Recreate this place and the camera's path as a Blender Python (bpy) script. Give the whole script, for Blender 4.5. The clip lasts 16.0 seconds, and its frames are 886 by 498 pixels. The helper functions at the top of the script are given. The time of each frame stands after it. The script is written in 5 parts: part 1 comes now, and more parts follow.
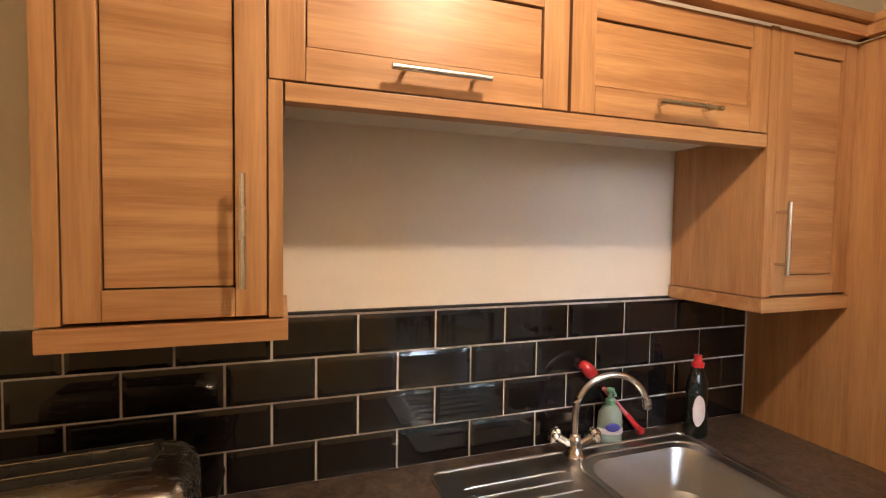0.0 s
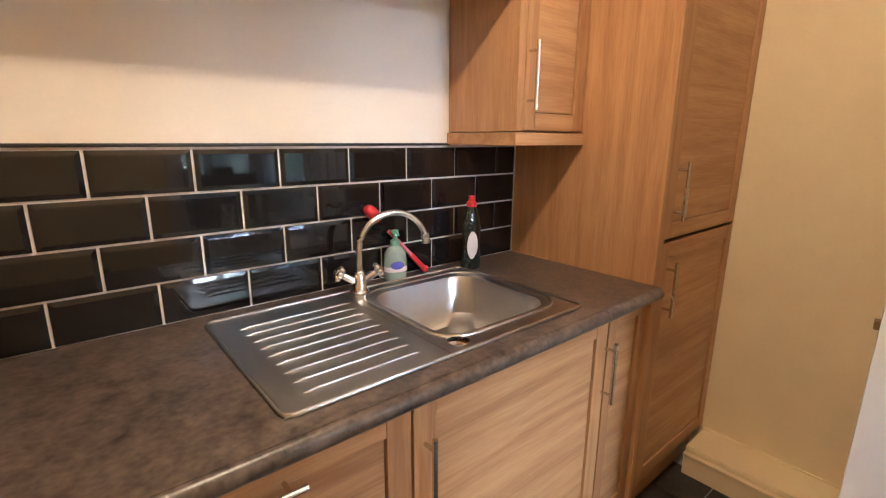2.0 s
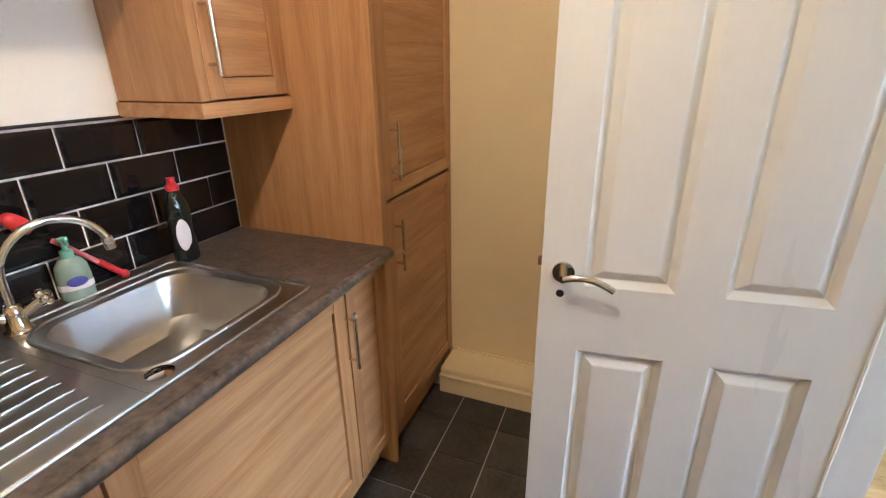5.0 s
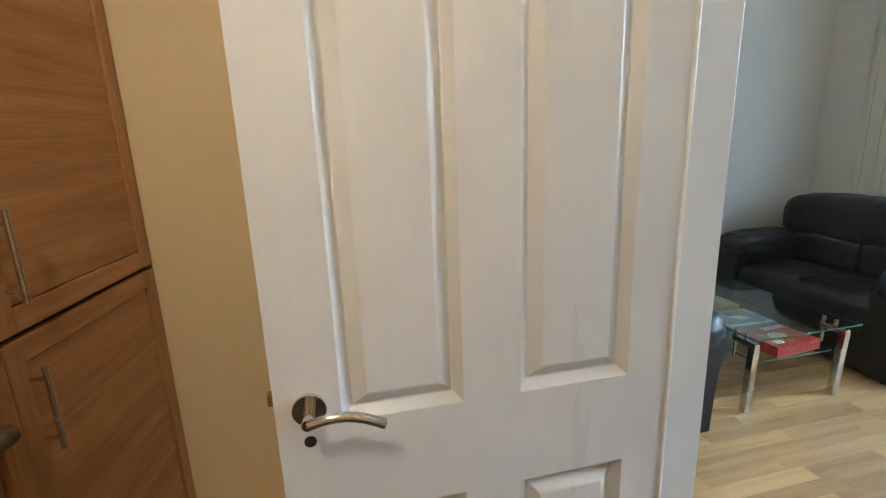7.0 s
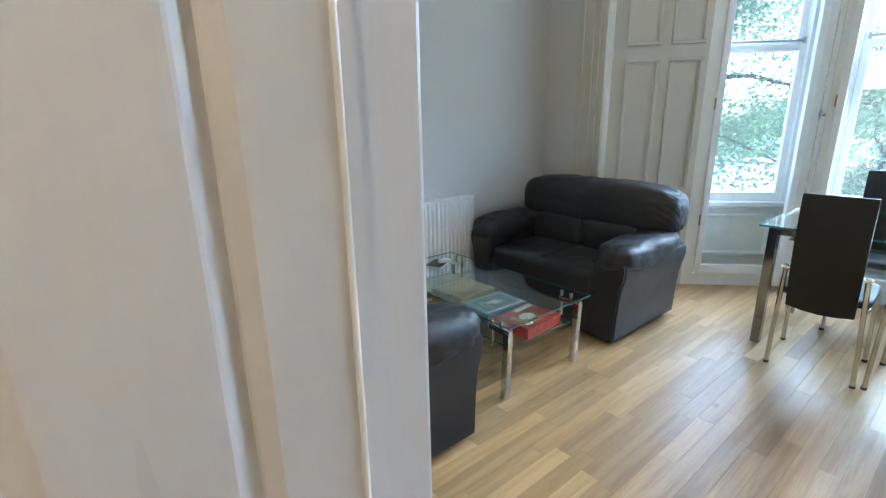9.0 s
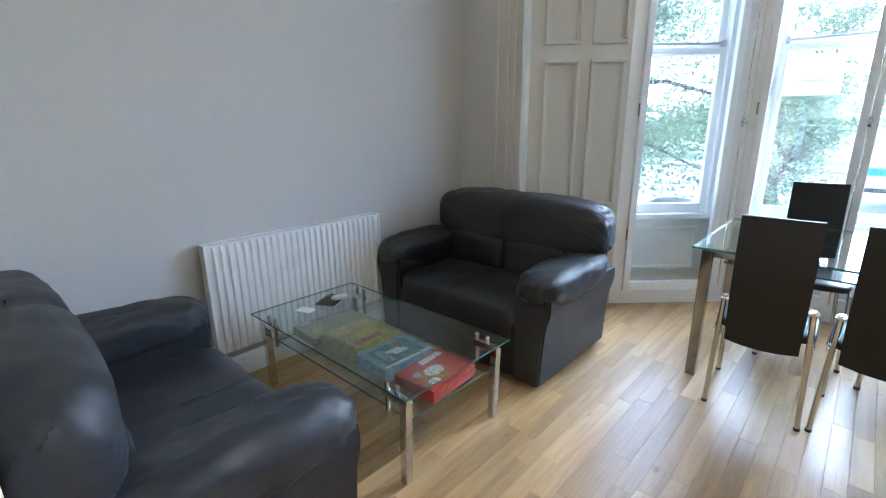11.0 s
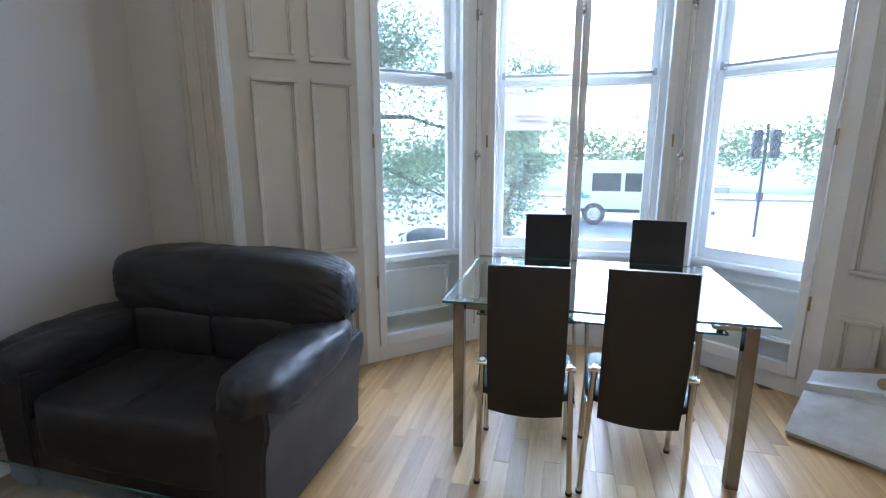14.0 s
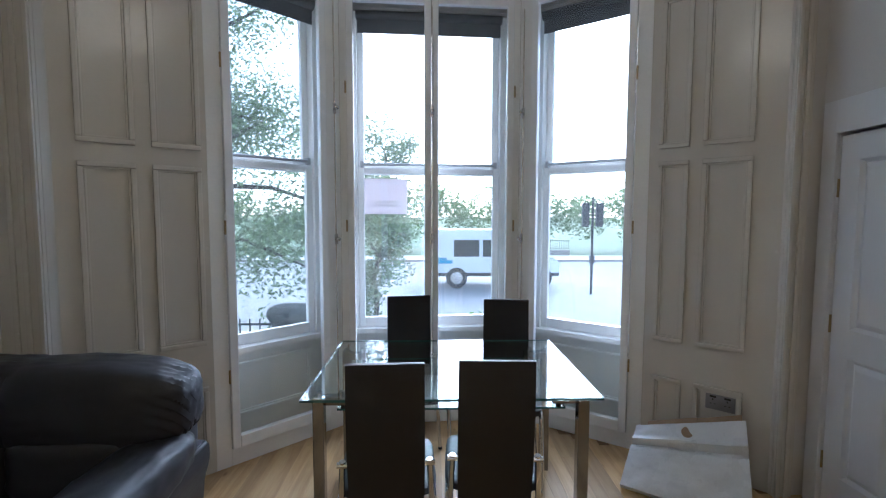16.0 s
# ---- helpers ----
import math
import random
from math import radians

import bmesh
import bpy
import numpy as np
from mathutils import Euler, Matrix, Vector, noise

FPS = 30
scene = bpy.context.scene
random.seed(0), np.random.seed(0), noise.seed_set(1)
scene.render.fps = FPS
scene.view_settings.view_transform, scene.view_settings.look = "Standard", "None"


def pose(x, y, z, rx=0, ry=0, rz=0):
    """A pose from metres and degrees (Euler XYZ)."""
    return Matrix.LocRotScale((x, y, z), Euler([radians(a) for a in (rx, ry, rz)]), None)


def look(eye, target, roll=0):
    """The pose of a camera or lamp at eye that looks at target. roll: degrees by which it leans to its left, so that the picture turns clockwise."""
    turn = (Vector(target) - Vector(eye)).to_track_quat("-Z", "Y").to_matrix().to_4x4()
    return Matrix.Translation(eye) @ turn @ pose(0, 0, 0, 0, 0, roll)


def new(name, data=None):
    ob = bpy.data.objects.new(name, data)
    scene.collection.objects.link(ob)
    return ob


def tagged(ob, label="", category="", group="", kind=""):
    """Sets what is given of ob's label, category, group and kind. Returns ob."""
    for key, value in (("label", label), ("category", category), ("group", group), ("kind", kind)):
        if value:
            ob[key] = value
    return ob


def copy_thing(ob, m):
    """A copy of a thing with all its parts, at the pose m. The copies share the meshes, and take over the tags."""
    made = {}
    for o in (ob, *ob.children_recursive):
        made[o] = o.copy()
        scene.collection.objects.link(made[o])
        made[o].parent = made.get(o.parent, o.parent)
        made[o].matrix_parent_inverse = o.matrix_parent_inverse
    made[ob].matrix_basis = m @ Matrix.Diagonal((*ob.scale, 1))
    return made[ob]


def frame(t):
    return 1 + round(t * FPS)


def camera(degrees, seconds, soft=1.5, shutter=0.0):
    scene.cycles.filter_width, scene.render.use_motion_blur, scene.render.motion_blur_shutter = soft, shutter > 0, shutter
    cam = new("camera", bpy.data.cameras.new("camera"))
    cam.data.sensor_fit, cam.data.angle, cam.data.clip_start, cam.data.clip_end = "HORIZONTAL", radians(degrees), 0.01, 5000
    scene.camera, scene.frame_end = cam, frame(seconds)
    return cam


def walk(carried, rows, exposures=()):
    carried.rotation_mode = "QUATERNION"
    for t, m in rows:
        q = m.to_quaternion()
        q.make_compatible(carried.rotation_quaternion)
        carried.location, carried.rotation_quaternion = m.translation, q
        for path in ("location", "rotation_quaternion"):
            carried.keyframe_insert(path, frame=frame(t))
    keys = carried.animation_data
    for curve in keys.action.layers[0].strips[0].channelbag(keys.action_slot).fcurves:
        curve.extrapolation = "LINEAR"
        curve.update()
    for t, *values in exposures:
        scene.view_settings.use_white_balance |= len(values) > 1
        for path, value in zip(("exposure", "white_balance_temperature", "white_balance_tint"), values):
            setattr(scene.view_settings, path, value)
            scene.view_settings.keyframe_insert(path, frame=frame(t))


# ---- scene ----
cam = camera(87.4, 16.0, soft=1.2)
PATH = [
    (0, (-1.627, -0.966, 1.536), (-0.75, 0.829, 1.446), 0.8),
    (1, (-1.573, -1.014, 1.463), (-0.344, 0.554, 1.286), 0.5),
    (1.5, (-1.543, -1.029, 1.409), (-0.189, 0.415, 1.12), 0.6),
    (2, (-1.513, -1.043, 1.346), (-0.089, 0.283, 0.883), 0.4),
    (2.5, (-1.492, -1.041, 1.316), (-0.038, 0.181, 0.689), 0.4),
    (3, (-1.48, -1.046, 1.305), (-0.012, 0.093, 0.567), 0.1),
    (3.5, (-1.462, -1.055, 1.311), (0.028, 0.015, 0.514), -0.0),
    (4, (-1.435, -1.085, 1.345), (0.128, -0.139, 0.532), -0.3),
    (4.5, (-1.413, -1.109, 1.392), (0.262, -0.371, 0.586), -0.6),
    (5, (-1.364, -1.129, 1.439), (0.436, -0.65, 0.711), -0.8),
    (5.2, (-1.33, -1.137, 1.442), (0.514, -0.758, 0.766), -0.8),
    (7.3, (-0.922, -1.26, 1.38), (0.916, -1.862, 0.872), -1.4),
    (7.5, (-0.884, -1.296, 1.391), (0.901, -2.016, 0.846), -0.7),
    (8, (-0.833, -1.358, 1.379), (0.819, -2.339, 0.825), -1.0),
    (8.5, (-0.757, -1.472, 1.349), (0.803, -2.598, 0.801), -0.9),
    (9, (-0.69, -1.609, 1.341), (0.803, -2.827, 0.803), -1.0),
    (11.3, (-0.413, -2.218, 1.374), (0.881, -3.65, 0.849), -0.6),
    (11.5, (-0.394, -2.297, 1.384), (0.895, -3.738, 0.871), -0.6),
    (12, (-0.352, -2.467, 1.38), (0.919, -3.936, 0.903), -0.4),
    (12.5, (-0.319, -2.598, 1.378), (0.861, -4.148, 0.925), -0.5),
    (13, (-0.296, -2.702, 1.382), (0.638, -4.42, 0.965), -0.4),
    (13.5, (-0.298, -2.768, 1.366), (0.399, -4.597, 0.955), -0.4),
    (14, (-0.322, -2.804, 1.353), (0.176, -4.697, 0.943), -0.2),
    (14.5, (-0.352, -2.809, 1.367), (-0.015, -4.737, 0.956), -0.1),
    (15, (-0.362, -2.798, 1.412), (-0.196, -4.756, 1.04), -0.0),
    (15.5, (-0.362, -2.788, 1.456), (-0.311, -4.768, 1.179), -0.1),
    (16, (-0.377, -2.765, 1.487), (-0.427, -4.76, 1.345), 0.1),
]
EXPOSURES = [(0, 3.25, 5400, 11), (3, 3.85, 4750, 8), (5, 3.6, 4650, 3), (7.5, 3.15, 4600, -1), (9, 3.2, 4500, 0), (11.5, 3.2, 4600, 8), (12.5, 3.15, 4600, 9), (14.5, 2.55, 4700, 10), (16, 2.1, 4800, 11)]
walk(cam, [(t, look(eye, target, roll)) for t, eye, target, roll in PATH], EXPOSURES)

# ---- world, sun, lamps ----
world = bpy.data.worlds.new("sky")
scene.world = world
world.use_nodes = True
wn = world.node_tree.nodes
sky = wn.new("ShaderNodeTexSky")
sky.sky_type = "NISHITA"
sky.sun_disc = False
sky.sun_elevation = radians(32)
sky.sun_rotation = radians(193)
sky.dust_density = 1.5
sky.ozone_density = 0.5
wn["Background"].inputs["Strength"].default_value = 0.15
haze = wn.new("ShaderNodeHueSaturation")
haze.inputs["Saturation"].default_value = 0.55
world.node_tree.links.new(sky.outputs[0], haze.inputs["Color"])
world.node_tree.links.new(haze.outputs[0], wn["Background"].inputs[0])

sun = new("sun", bpy.data.lights.new("sun", "SUN"))
sun.data.energy, sun.data.angle, sun.data.color = 1.5, radians(60), (1.0, 0.975, 0.95)
sun.matrix_world = look((-4, -17, 10.9), (0, 0, 0))     # bright overcast before the bay

TURN = radians(-7.0)                       # the kitchen stands askew to the sitting room
KM = Matrix.Rotation(TURN, 4, "Z")


def kp(x, y, z=0.0):
    return KM @ Vector((x, y, z))


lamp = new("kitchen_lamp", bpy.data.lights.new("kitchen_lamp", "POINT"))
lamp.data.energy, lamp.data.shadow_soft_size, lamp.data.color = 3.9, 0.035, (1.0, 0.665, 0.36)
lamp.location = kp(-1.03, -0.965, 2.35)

# ---- materials ----


def material(name):
    m = bpy.data.materials.new(name)
    m.use_nodes = True
    return m, m.node_tree.nodes, m.node_tree.links, m.node_tree.nodes["Principled BSDF"]


def surface(name, colour, rough=0.5, metal=0.0, vary=0.08, scale=6.0, fine=90.0, bump=0.05, stretch=(1, 1, 1), spec=0.5, each=0.0, coat=0.0):
    """Colour that varies at two scales, with fine relief. each: how far single pieces differ."""
    m, n, l, b = material(name)
    co = n.new("ShaderNodeTexCoord")
    mp = n.new("ShaderNodeMapping")
    mp.inputs["Scale"].default_value = stretch
    l.new(co.outputs["Object"], mp.inputs[0])
    big, small = n.new("ShaderNodeTexNoise"), n.new("ShaderNodeTexNoise")
    big.inputs["Scale"].default_value, small.inputs["Scale"].default_value = scale, fine
    big.inputs["Detail"].default_value, small.inputs["Detail"].default_value = 4, 3
    if each:
        info = n.new("ShaderNodeObjectInfo")
        off = n.new("ShaderNodeVectorMath")
        off.operation = "SCALE"
        off.inputs[0].default_value = (13.0, 7.0, 5.0)
        l.new(info.outputs["Random"], off.inputs["Scale"])
        add = n.new("ShaderNodeVectorMath")
        l.new(mp.outputs[0], add.inputs[0])
        l.new(off.outputs[0], add.inputs[1])
        src = add.outputs[0]
    else:
        src = mp.outputs[0]
    l.new(src, big.inputs["Vector"])
    l.new(src, small.inputs["Vector"])
    mix = n.new("ShaderNodeMath")
    mix.operation = "MULTIPLY_ADD"
    mix.inputs[1].default_value = 0.45
    l.new(small.outputs["Fac"], mix.inputs[0])
    half = n.new("ShaderNodeMath")
    half.operation = "MULTIPLY"
    half.inputs[1].default_value = 0.55
    l.new(big.outputs["Fac"], half.inputs[0])
    l.new(half.outputs[0], mix.inputs[2])
    ramp = n.new("ShaderNodeMapRange")
    ramp.inputs[1].default_value, ramp.inputs[2].default_value = 0.3, 0.7
    ramp.inputs[3].default_value, ramp.inputs[4].default_value = 1 - vary, 1 + vary
    l.new(mix.outputs[0], ramp.inputs[0])
    value = ramp.outputs[0]
    if each:
        m2 = n.new("ShaderNodeMath")
        m2.operation = "MULTIPLY_ADD"
        m2.inputs[1].default_value, m2.inputs[2].default_value = 2 * each, 1 - each
        l.new(info.outputs["Random"], m2.inputs[0])
        m3 = n.new("ShaderNodeMath")
        m3.operation = "MULTIPLY"
        l.new(m2.outputs[0], m3.inputs[0])
        l.new(value, m3.inputs[1])
        value = m3.outputs[0]
    hsv = n.new("ShaderNodeHueSaturation")
    hsv.inputs["Color"].default_value = (*colour, 1)
    l.new(value, hsv.inputs["Value"])
    l.new(hsv.outputs[0], b.inputs["Base Color"])
    rr = n.new("ShaderNodeMapRange")
    rr.inputs[1].default_value, rr.inputs[2].default_value = 0.3, 0.7
    rr.inputs[3].default_value, rr.inputs[4].default_value = max(0.02, rough * 0.85), min(1, rough * 1.15)
    l.new(big.outputs["Fac"], rr.inputs[0])
    l.new(rr.outputs[0], b.inputs["Roughness"])
    b.inputs["Metallic"].default_value = metal
    b.inputs["Specular IOR Level"].default_value = spec
    b.inputs["Coat Weight"].default_value = coat
    if bump:
        bp = n.new("ShaderNodeBump")
        bp.inputs["Strength"].default_value, bp.inputs["Distance"].default_value = bump, 0.004
        l.new(mix.outputs[0], bp.inputs["Height"])
        l.new(bp.outputs[0], b.inputs["Normal"])
    return m


def wood(name, light, dark, along, rough=0.4, size=1.0, each=0.0, knots=False):
    """Grain that runs along an axis: long stretched streaks and fine pores."""
    m, n, l, b = material(name)
    co = n.new("ShaderNodeTexCoord")
    mp = n.new("ShaderNodeMapping")
    s = [26 * size] * 3
    s["xyz".index(along)] = 1.3 * size
    mp.inputs["Scale"].default_value = s
    src = co.outputs["Object"]
    info = n.new("ShaderNodeObjectInfo")
    off = n.new("ShaderNodeVectorMath")
    off.operation = "SCALE"
    off.inputs[0].default_value = (17.0, 31.0, 23.0)
    l.new(info.outputs["Random"], off.inputs["Scale"])
    add = n.new("ShaderNodeVectorMath")
    l.new(src, add.inputs[0])
    l.new(off.outputs[0], add.inputs[1])
    l.new(add.outputs[0], mp.inputs[0])
    a, f = n.new("ShaderNodeTexNoise"), n.new("ShaderNodeTexNoise")
    a.inputs["Scale"].default_value, a.inputs["Detail"].default_value, a.inputs["Distortion"].default_value = 1.0, 6, 0.5
    f.inputs["Scale"].default_value, f.inputs["Detail"].default_value = 9.0, 2
    l.new(mp.outputs[0], a.inputs["Vector"])
    l.new(mp.outputs[0], f.inputs["Vector"])
    mx = n.new("ShaderNodeMath")
    mx.operation = "MULTIPLY_ADD"
    mx.inputs[1].default_value = 0.3
    l.new(f.outputs["Fac"], mx.inputs[0])
    sc = n.new("ShaderNodeMath")
    sc.operation = "MULTIPLY"
    sc.inputs[1].default_value = 0.7
    l.new(a.outputs["Fac"], sc.inputs[0])
    l.new(sc.outputs[0], mx.inputs[2])
    cr = n.new("ShaderNodeValToRGB")
    cr.color_ramp.elements[0].position, cr.color_ramp.elements[0].color = 0.38, (*dark, 1)
    cr.color_ramp.elements[1].position, cr.color_ramp.elements[1].color = 0.62, (*light, 1)
    l.new(mx.outputs[0], cr.inputs[0])
    col = cr.outputs[0]
    if knots:
        vo = n.new("ShaderNodeTexVoronoi")
        vo.inputs["Scale"].default_value = 3.2
        km = n.new("ShaderNodeMapping")
        km.inputs["Scale"].default_value = (1.9, 1.0, 1.0)
        l.new(add.outputs[0], km.inputs[0])
        l.new(km.outputs[0], vo.inputs["Vector"])
        kr = n.new("ShaderNodeMapRange")
        kr.inputs[1].default_value, kr.inputs[2].default_value = 0.02, 0.10
        kr.inputs[3].default_value, kr.inputs[4].default_value = 0.22, 1.0
        l.new(vo.outputs["Distance"], kr.inputs[0])
        mm = n.new("ShaderNodeMix")
        mm.data_type = "RGBA"
        mm.inputs["A"].default_value = (dark[0] * 0.45, dark[1] * 0.38, dark[2] * 0.3, 1)
        l.new(kr.outputs[0], mm.inputs["Factor"])
        l.new(col, mm.inputs["B"])
        col = mm.outputs["Result"]
    if each:
        hsv = n.new("ShaderNodeHueSaturation")
        mr = n.new("ShaderNodeMapRange")
        mr.inputs[3].default_value, mr.inputs[4].default_value = 1 - each, 1 + each * 0.8
        l.new(info.outputs["Random"], mr.inputs[0])
        l.new(mr.outputs[0], hsv.inputs["Value"])
        l.new(col, hsv.inputs["Color"])
        col = hsv.outputs[0]
    l.new(col, b.inputs["Base Color"])
    b.inputs["Roughness"].default_value = rough
    bp = n.new("ShaderNodeBump")
    bp.inputs["Strength"].default_value, bp.inputs["Distance"].default_value = 0.08, 0.002
    l.new(mx.outputs[0], bp.inputs["Height"])
    l.new(bp.outputs[0], b.inputs["Normal"])
    return m


def pane_glass(name, tint, gloss=1.0, veil=0.0):
    m, n, l, b = material(name)
    n.remove(b)
    t, g, mx, fr = n.new("ShaderNodeBsdfTransparent"), n.new("ShaderNodeBsdfGlossy"), n.new("ShaderNodeMixShader"), n.new("ShaderNodeLayerWeight")
    t.inputs[0].default_value = (*tint, 1)
    g.inputs["Roughness"].default_value = 0.015
    g.inputs[0].default_value = (gloss, gloss, gloss, 1)
    pw, ma = n.new("ShaderNodeMath"), n.new("ShaderNodeMath")
    fr.inputs["Blend"].default_value = 0.5
    pw.operation, ma.operation = "POWER", "MULTIPLY_ADD"
    pw.inputs[1].default_value, ma.inputs[1].default_value, ma.inputs[2].default_value = 4.6, 0.80, 0.045
    l.new(fr.outputs["Facing"], pw.inputs[0])
    l.new(pw.outputs[0], ma.inputs[0])
    l.new(ma.outputs[0], mx.inputs[0])
    l.new(t.outputs[0], mx.inputs[1])
    l.new(g.outputs[0], mx.inputs[2])
    out = mx.outputs[0]
    # translucent white veils the view outside, lifting its darks as glare does
    if veil:
        milky, both = n.new("ShaderNodeBsdfTranslucent"), n.new("ShaderNodeMixShader")
        milky.inputs[0].default_value, both.inputs[0].default_value = (0.9, 0.9, 0.9, 1), veil
        l.new(out, both.inputs[1])
        l.new(milky.outputs[0], both.inputs[2])
        out = both.outputs[0]
    l.new(out, n["Material Output"].inputs[0])
    return m


def leaves(name, colour, each=0.25):
    m, n, l, b = material(name)
    geo, hsv, mr = n.new("ShaderNodeNewGeometry"), n.new("ShaderNodeHueSaturation"), n.new("ShaderNodeMapRange")
    mr.inputs[3].default_value, mr.inputs[4].default_value = 1 - each, 1 + each
    l.new(geo.outputs["Random Per Island"], mr.inputs[0])
    l.new(mr.outputs[0], hsv.inputs["Value"])
    hsv.inputs["Color"].default_value = (*colour, 1)
    l.new(hsv.outputs[0], b.inputs["Base Color"])
    b.inputs["Roughness"].default_value = 0.45
    tr, mx = n.new("ShaderNodeBsdfTranslucent"), n.new("ShaderNodeMixShader")
    mx.inputs[0].default_value = 0.5
    l.new(hsv.outputs[0], tr.inputs[0])
    l.new(b.outputs[0], mx.inputs[1])
    l.new(tr.outputs[0], mx.inputs[2])
    l.new(mx.outputs[0], n["Material Output"].inputs[0])
    return m


M_CREAM = surface("cream_emulsion", (0.83, 0.69, 0.43), 0.75, vary=0.03, scale=1.5, bump=0.04)
M_KWALL = surface("pale_emulsion", (0.76, 0.70, 0.62), 0.75, vary=0.03, scale=1.5, bump=0.04)
M_GREIGE = surface("warm_grey_emulsion", (0.60, 0.575, 0.55), 0.7, vary=0.03, scale=1.2, bump=0.04)
M_CEIL = surface("ceiling_white", (0.80, 0.79, 0.76), 0.8, vary=0.02, scale=2, bump=0.03)
M_GLOSS = surface("white_gloss_paint", (0.87, 0.87, 0.855), 0.22, vary=0.04, scale=5, fine=60, bump=0.05)
M_DOORW = surface("white_satin_door_paint", (0.68, 0.675, 0.68), 0.30, vary=0.025, scale=3, fine=120, bump=0.05, stretch=(1, 1, 0.15))
M_SHUT = surface("offwhite_panel_paint", (0.62, 0.585, 0.52), 0.24, vary=0.025, scale=2, fine=70, bump=0.05)
M_UPVC = surface("white_upvc", (0.88, 0.885, 0.89), 0.25, vary=0.02, scale=6, bump=0.01)
# green cast of the glass in front is put into this white paint
M_APRON = surface("white_paint_glass_cast", (0.82, 0.85, 0.82), 0.35, vary=0.04, scale=5, bump=0.04)
M_BEECHV = wood("beech_foil_upright", (0.50, 0.285, 0.125), (0.355, 0.175, 0.066), "z", 0.38)
M_BEECHH = wood("beech_foil_level", (0.52, 0.30, 0.135), (0.355, 0.175, 0.066), "x", 0.38)
M_BEECHY = wood("beech_foil_deep", (0.50, 0.285, 0.125), (0.355, 0.175, 0.066), "z", 0.38)
M_CARC = surface("white_melamine", (0.74, 0.73, 0.70), 0.4, vary=0.02)
# dark colour put behind door seams and gaps, where only shade falls
M_GAPSHADE = surface("painted_gap_shade", (0.05, 0.025, 0.012), 0.7)
M_WORKTOP = surface("brown_grey_stone_laminate", (0.088, 0.066, 0.054), 0.34, vary=0.85, scale=28, fine=75, bump=0.10)
M_TILEB = surface("black_glazed_tile", (0.009, 0.008, 0.009), 0.045, vary=0.2, scale=5, fine=30, bump=0.012, each=0.15)
M_GROUT = surface("pale_grout", (0.68, 0.63, 0.58), 0.85, vary=0.1, scale=20)
M_FTILE = surface("dark_slate_floor_tile", (0.050, 0.046, 0.045), 0.38, vary=0.55, scale=9, fine=60, bump=0.15, each=0.25)
M_FGROUT = surface("grey_floor_grout", (0.46, 0.43, 0.39), 0.85, vary=0.15, scale=15)
M_STEEL = surface("brushed_steel", (0.62, 0.60, 0.58), 0.26, 1.0, vary=0.06, scale=8, fine=200, bump=0.02, stretch=(1, 8, 8))
M_SINK = surface("sink_steel", (0.50, 0.485, 0.47), 0.37, 1.0, vary=0.05, scale=5, fine=60, bump=0)
M_DECK = surface("sink_deck_steel", (0.50, 0.485, 0.465), 0.32, 1.0, vary=0.06, scale=5, fine=60, bump=0)
M_CHROME = surface("chrome", (0.66, 0.66, 0.66), 0.07, 1.0, vary=0.02, bump=0)
# chrome copy darkened to stand for the dark room mirrored in the table legs
M_CHROME_DIM = surface("chrome_dark_reflections", (0.30, 0.30, 0.31), 0.09, 1.0, vary=0.03, bump=0)
M_NICKEL = surface("brushed_nickel_bar", (0.66, 0.62, 0.57), 0.25, 1.0, vary=0.04, bump=0)
M_BRASS = surface("dull_brass", (0.35, 0.27, 0.15), 0.4, 1.0, vary=0.1)
M_LEATHER = surface("black_leather", (0.024, 0.0245, 0.029), 0.46, vary=0.2, scale=7, fine=260, bump=0.15, spec=0.45)
M_FAUX = surface("dark_brown_faux_leather", (0.0105, 0.0093, 0.0105), 0.45, vary=0.15, scale=8, fine=300, bump=0.12)
M_BLACK = surface("black_plastic", (0.015, 0.015, 0.015), 0.35, vary=0.1)
M_RAD = surface("white_radiator_enamel", (0.87, 0.87, 0.87), 0.3, vary=0.02, bump=0.01)
M_OAK = wood("oak_strip", (0.54, 0.37, 0.175), (0.40, 0.25, 0.105), "y", 0.34, 0.8, each=0.25, knots=True)
M_OAKGAP = surface("oak_joint", (0.22, 0.13, 0.065), 0.8)
# panes carry a slight milky share to imitate haze over the bright view
M_PANE = pane_glass("window_pane", (0.97, 0.98, 0.98), veil=0.008)
M_TGLASS = pane_glass("table_glass", (0.91, 0.955, 0.945))
M_SOCKET = surface("satin_nickel_plate", (0.30, 0.285, 0.28), 0.45, 0.5, vary=0.05)
M_TEDGE = surface("green_glass_edge", (0.06, 0.14, 0.125), 0.12, vary=0.1)
M_RED = surface("red_plastic", (0.55, 0.03, 0.03), 0.35, vary=0.06)
M_PINK = surface("translucent_pink_plastic", (0.60, 0.16, 0.17), 0.3, vary=0.06)
M_SOAP = surface("pale_green_soap", (0.24, 0.30, 0.24), 0.15, vary=0.08)
M_MINT = surface("mint_plastic", (0.28, 0.60, 0.42), 0.3, vary=0.05)
M_LIQ = surface("dark_dish_liquid", (0.012, 0.016, 0.014), 0.10, vary=0.1, bump=0)
M_LABELW = surface("printed_label_pale", (0.62, 0.55, 0.55), 0.4, vary=0.05)
M_LABELB = surface("printed_label_blue", (0.06, 0.06, 0.32), 0.4, vary=0.05)
M_PAPER = surface("white_paper", (0.75, 0.74, 0.73), 0.7, vary=0.03)
M_WRAP = surface("white_plastic_wrap", (0.70, 0.72, 0.76), 0.28, vary=0.05, scale=9, bump=0.25)
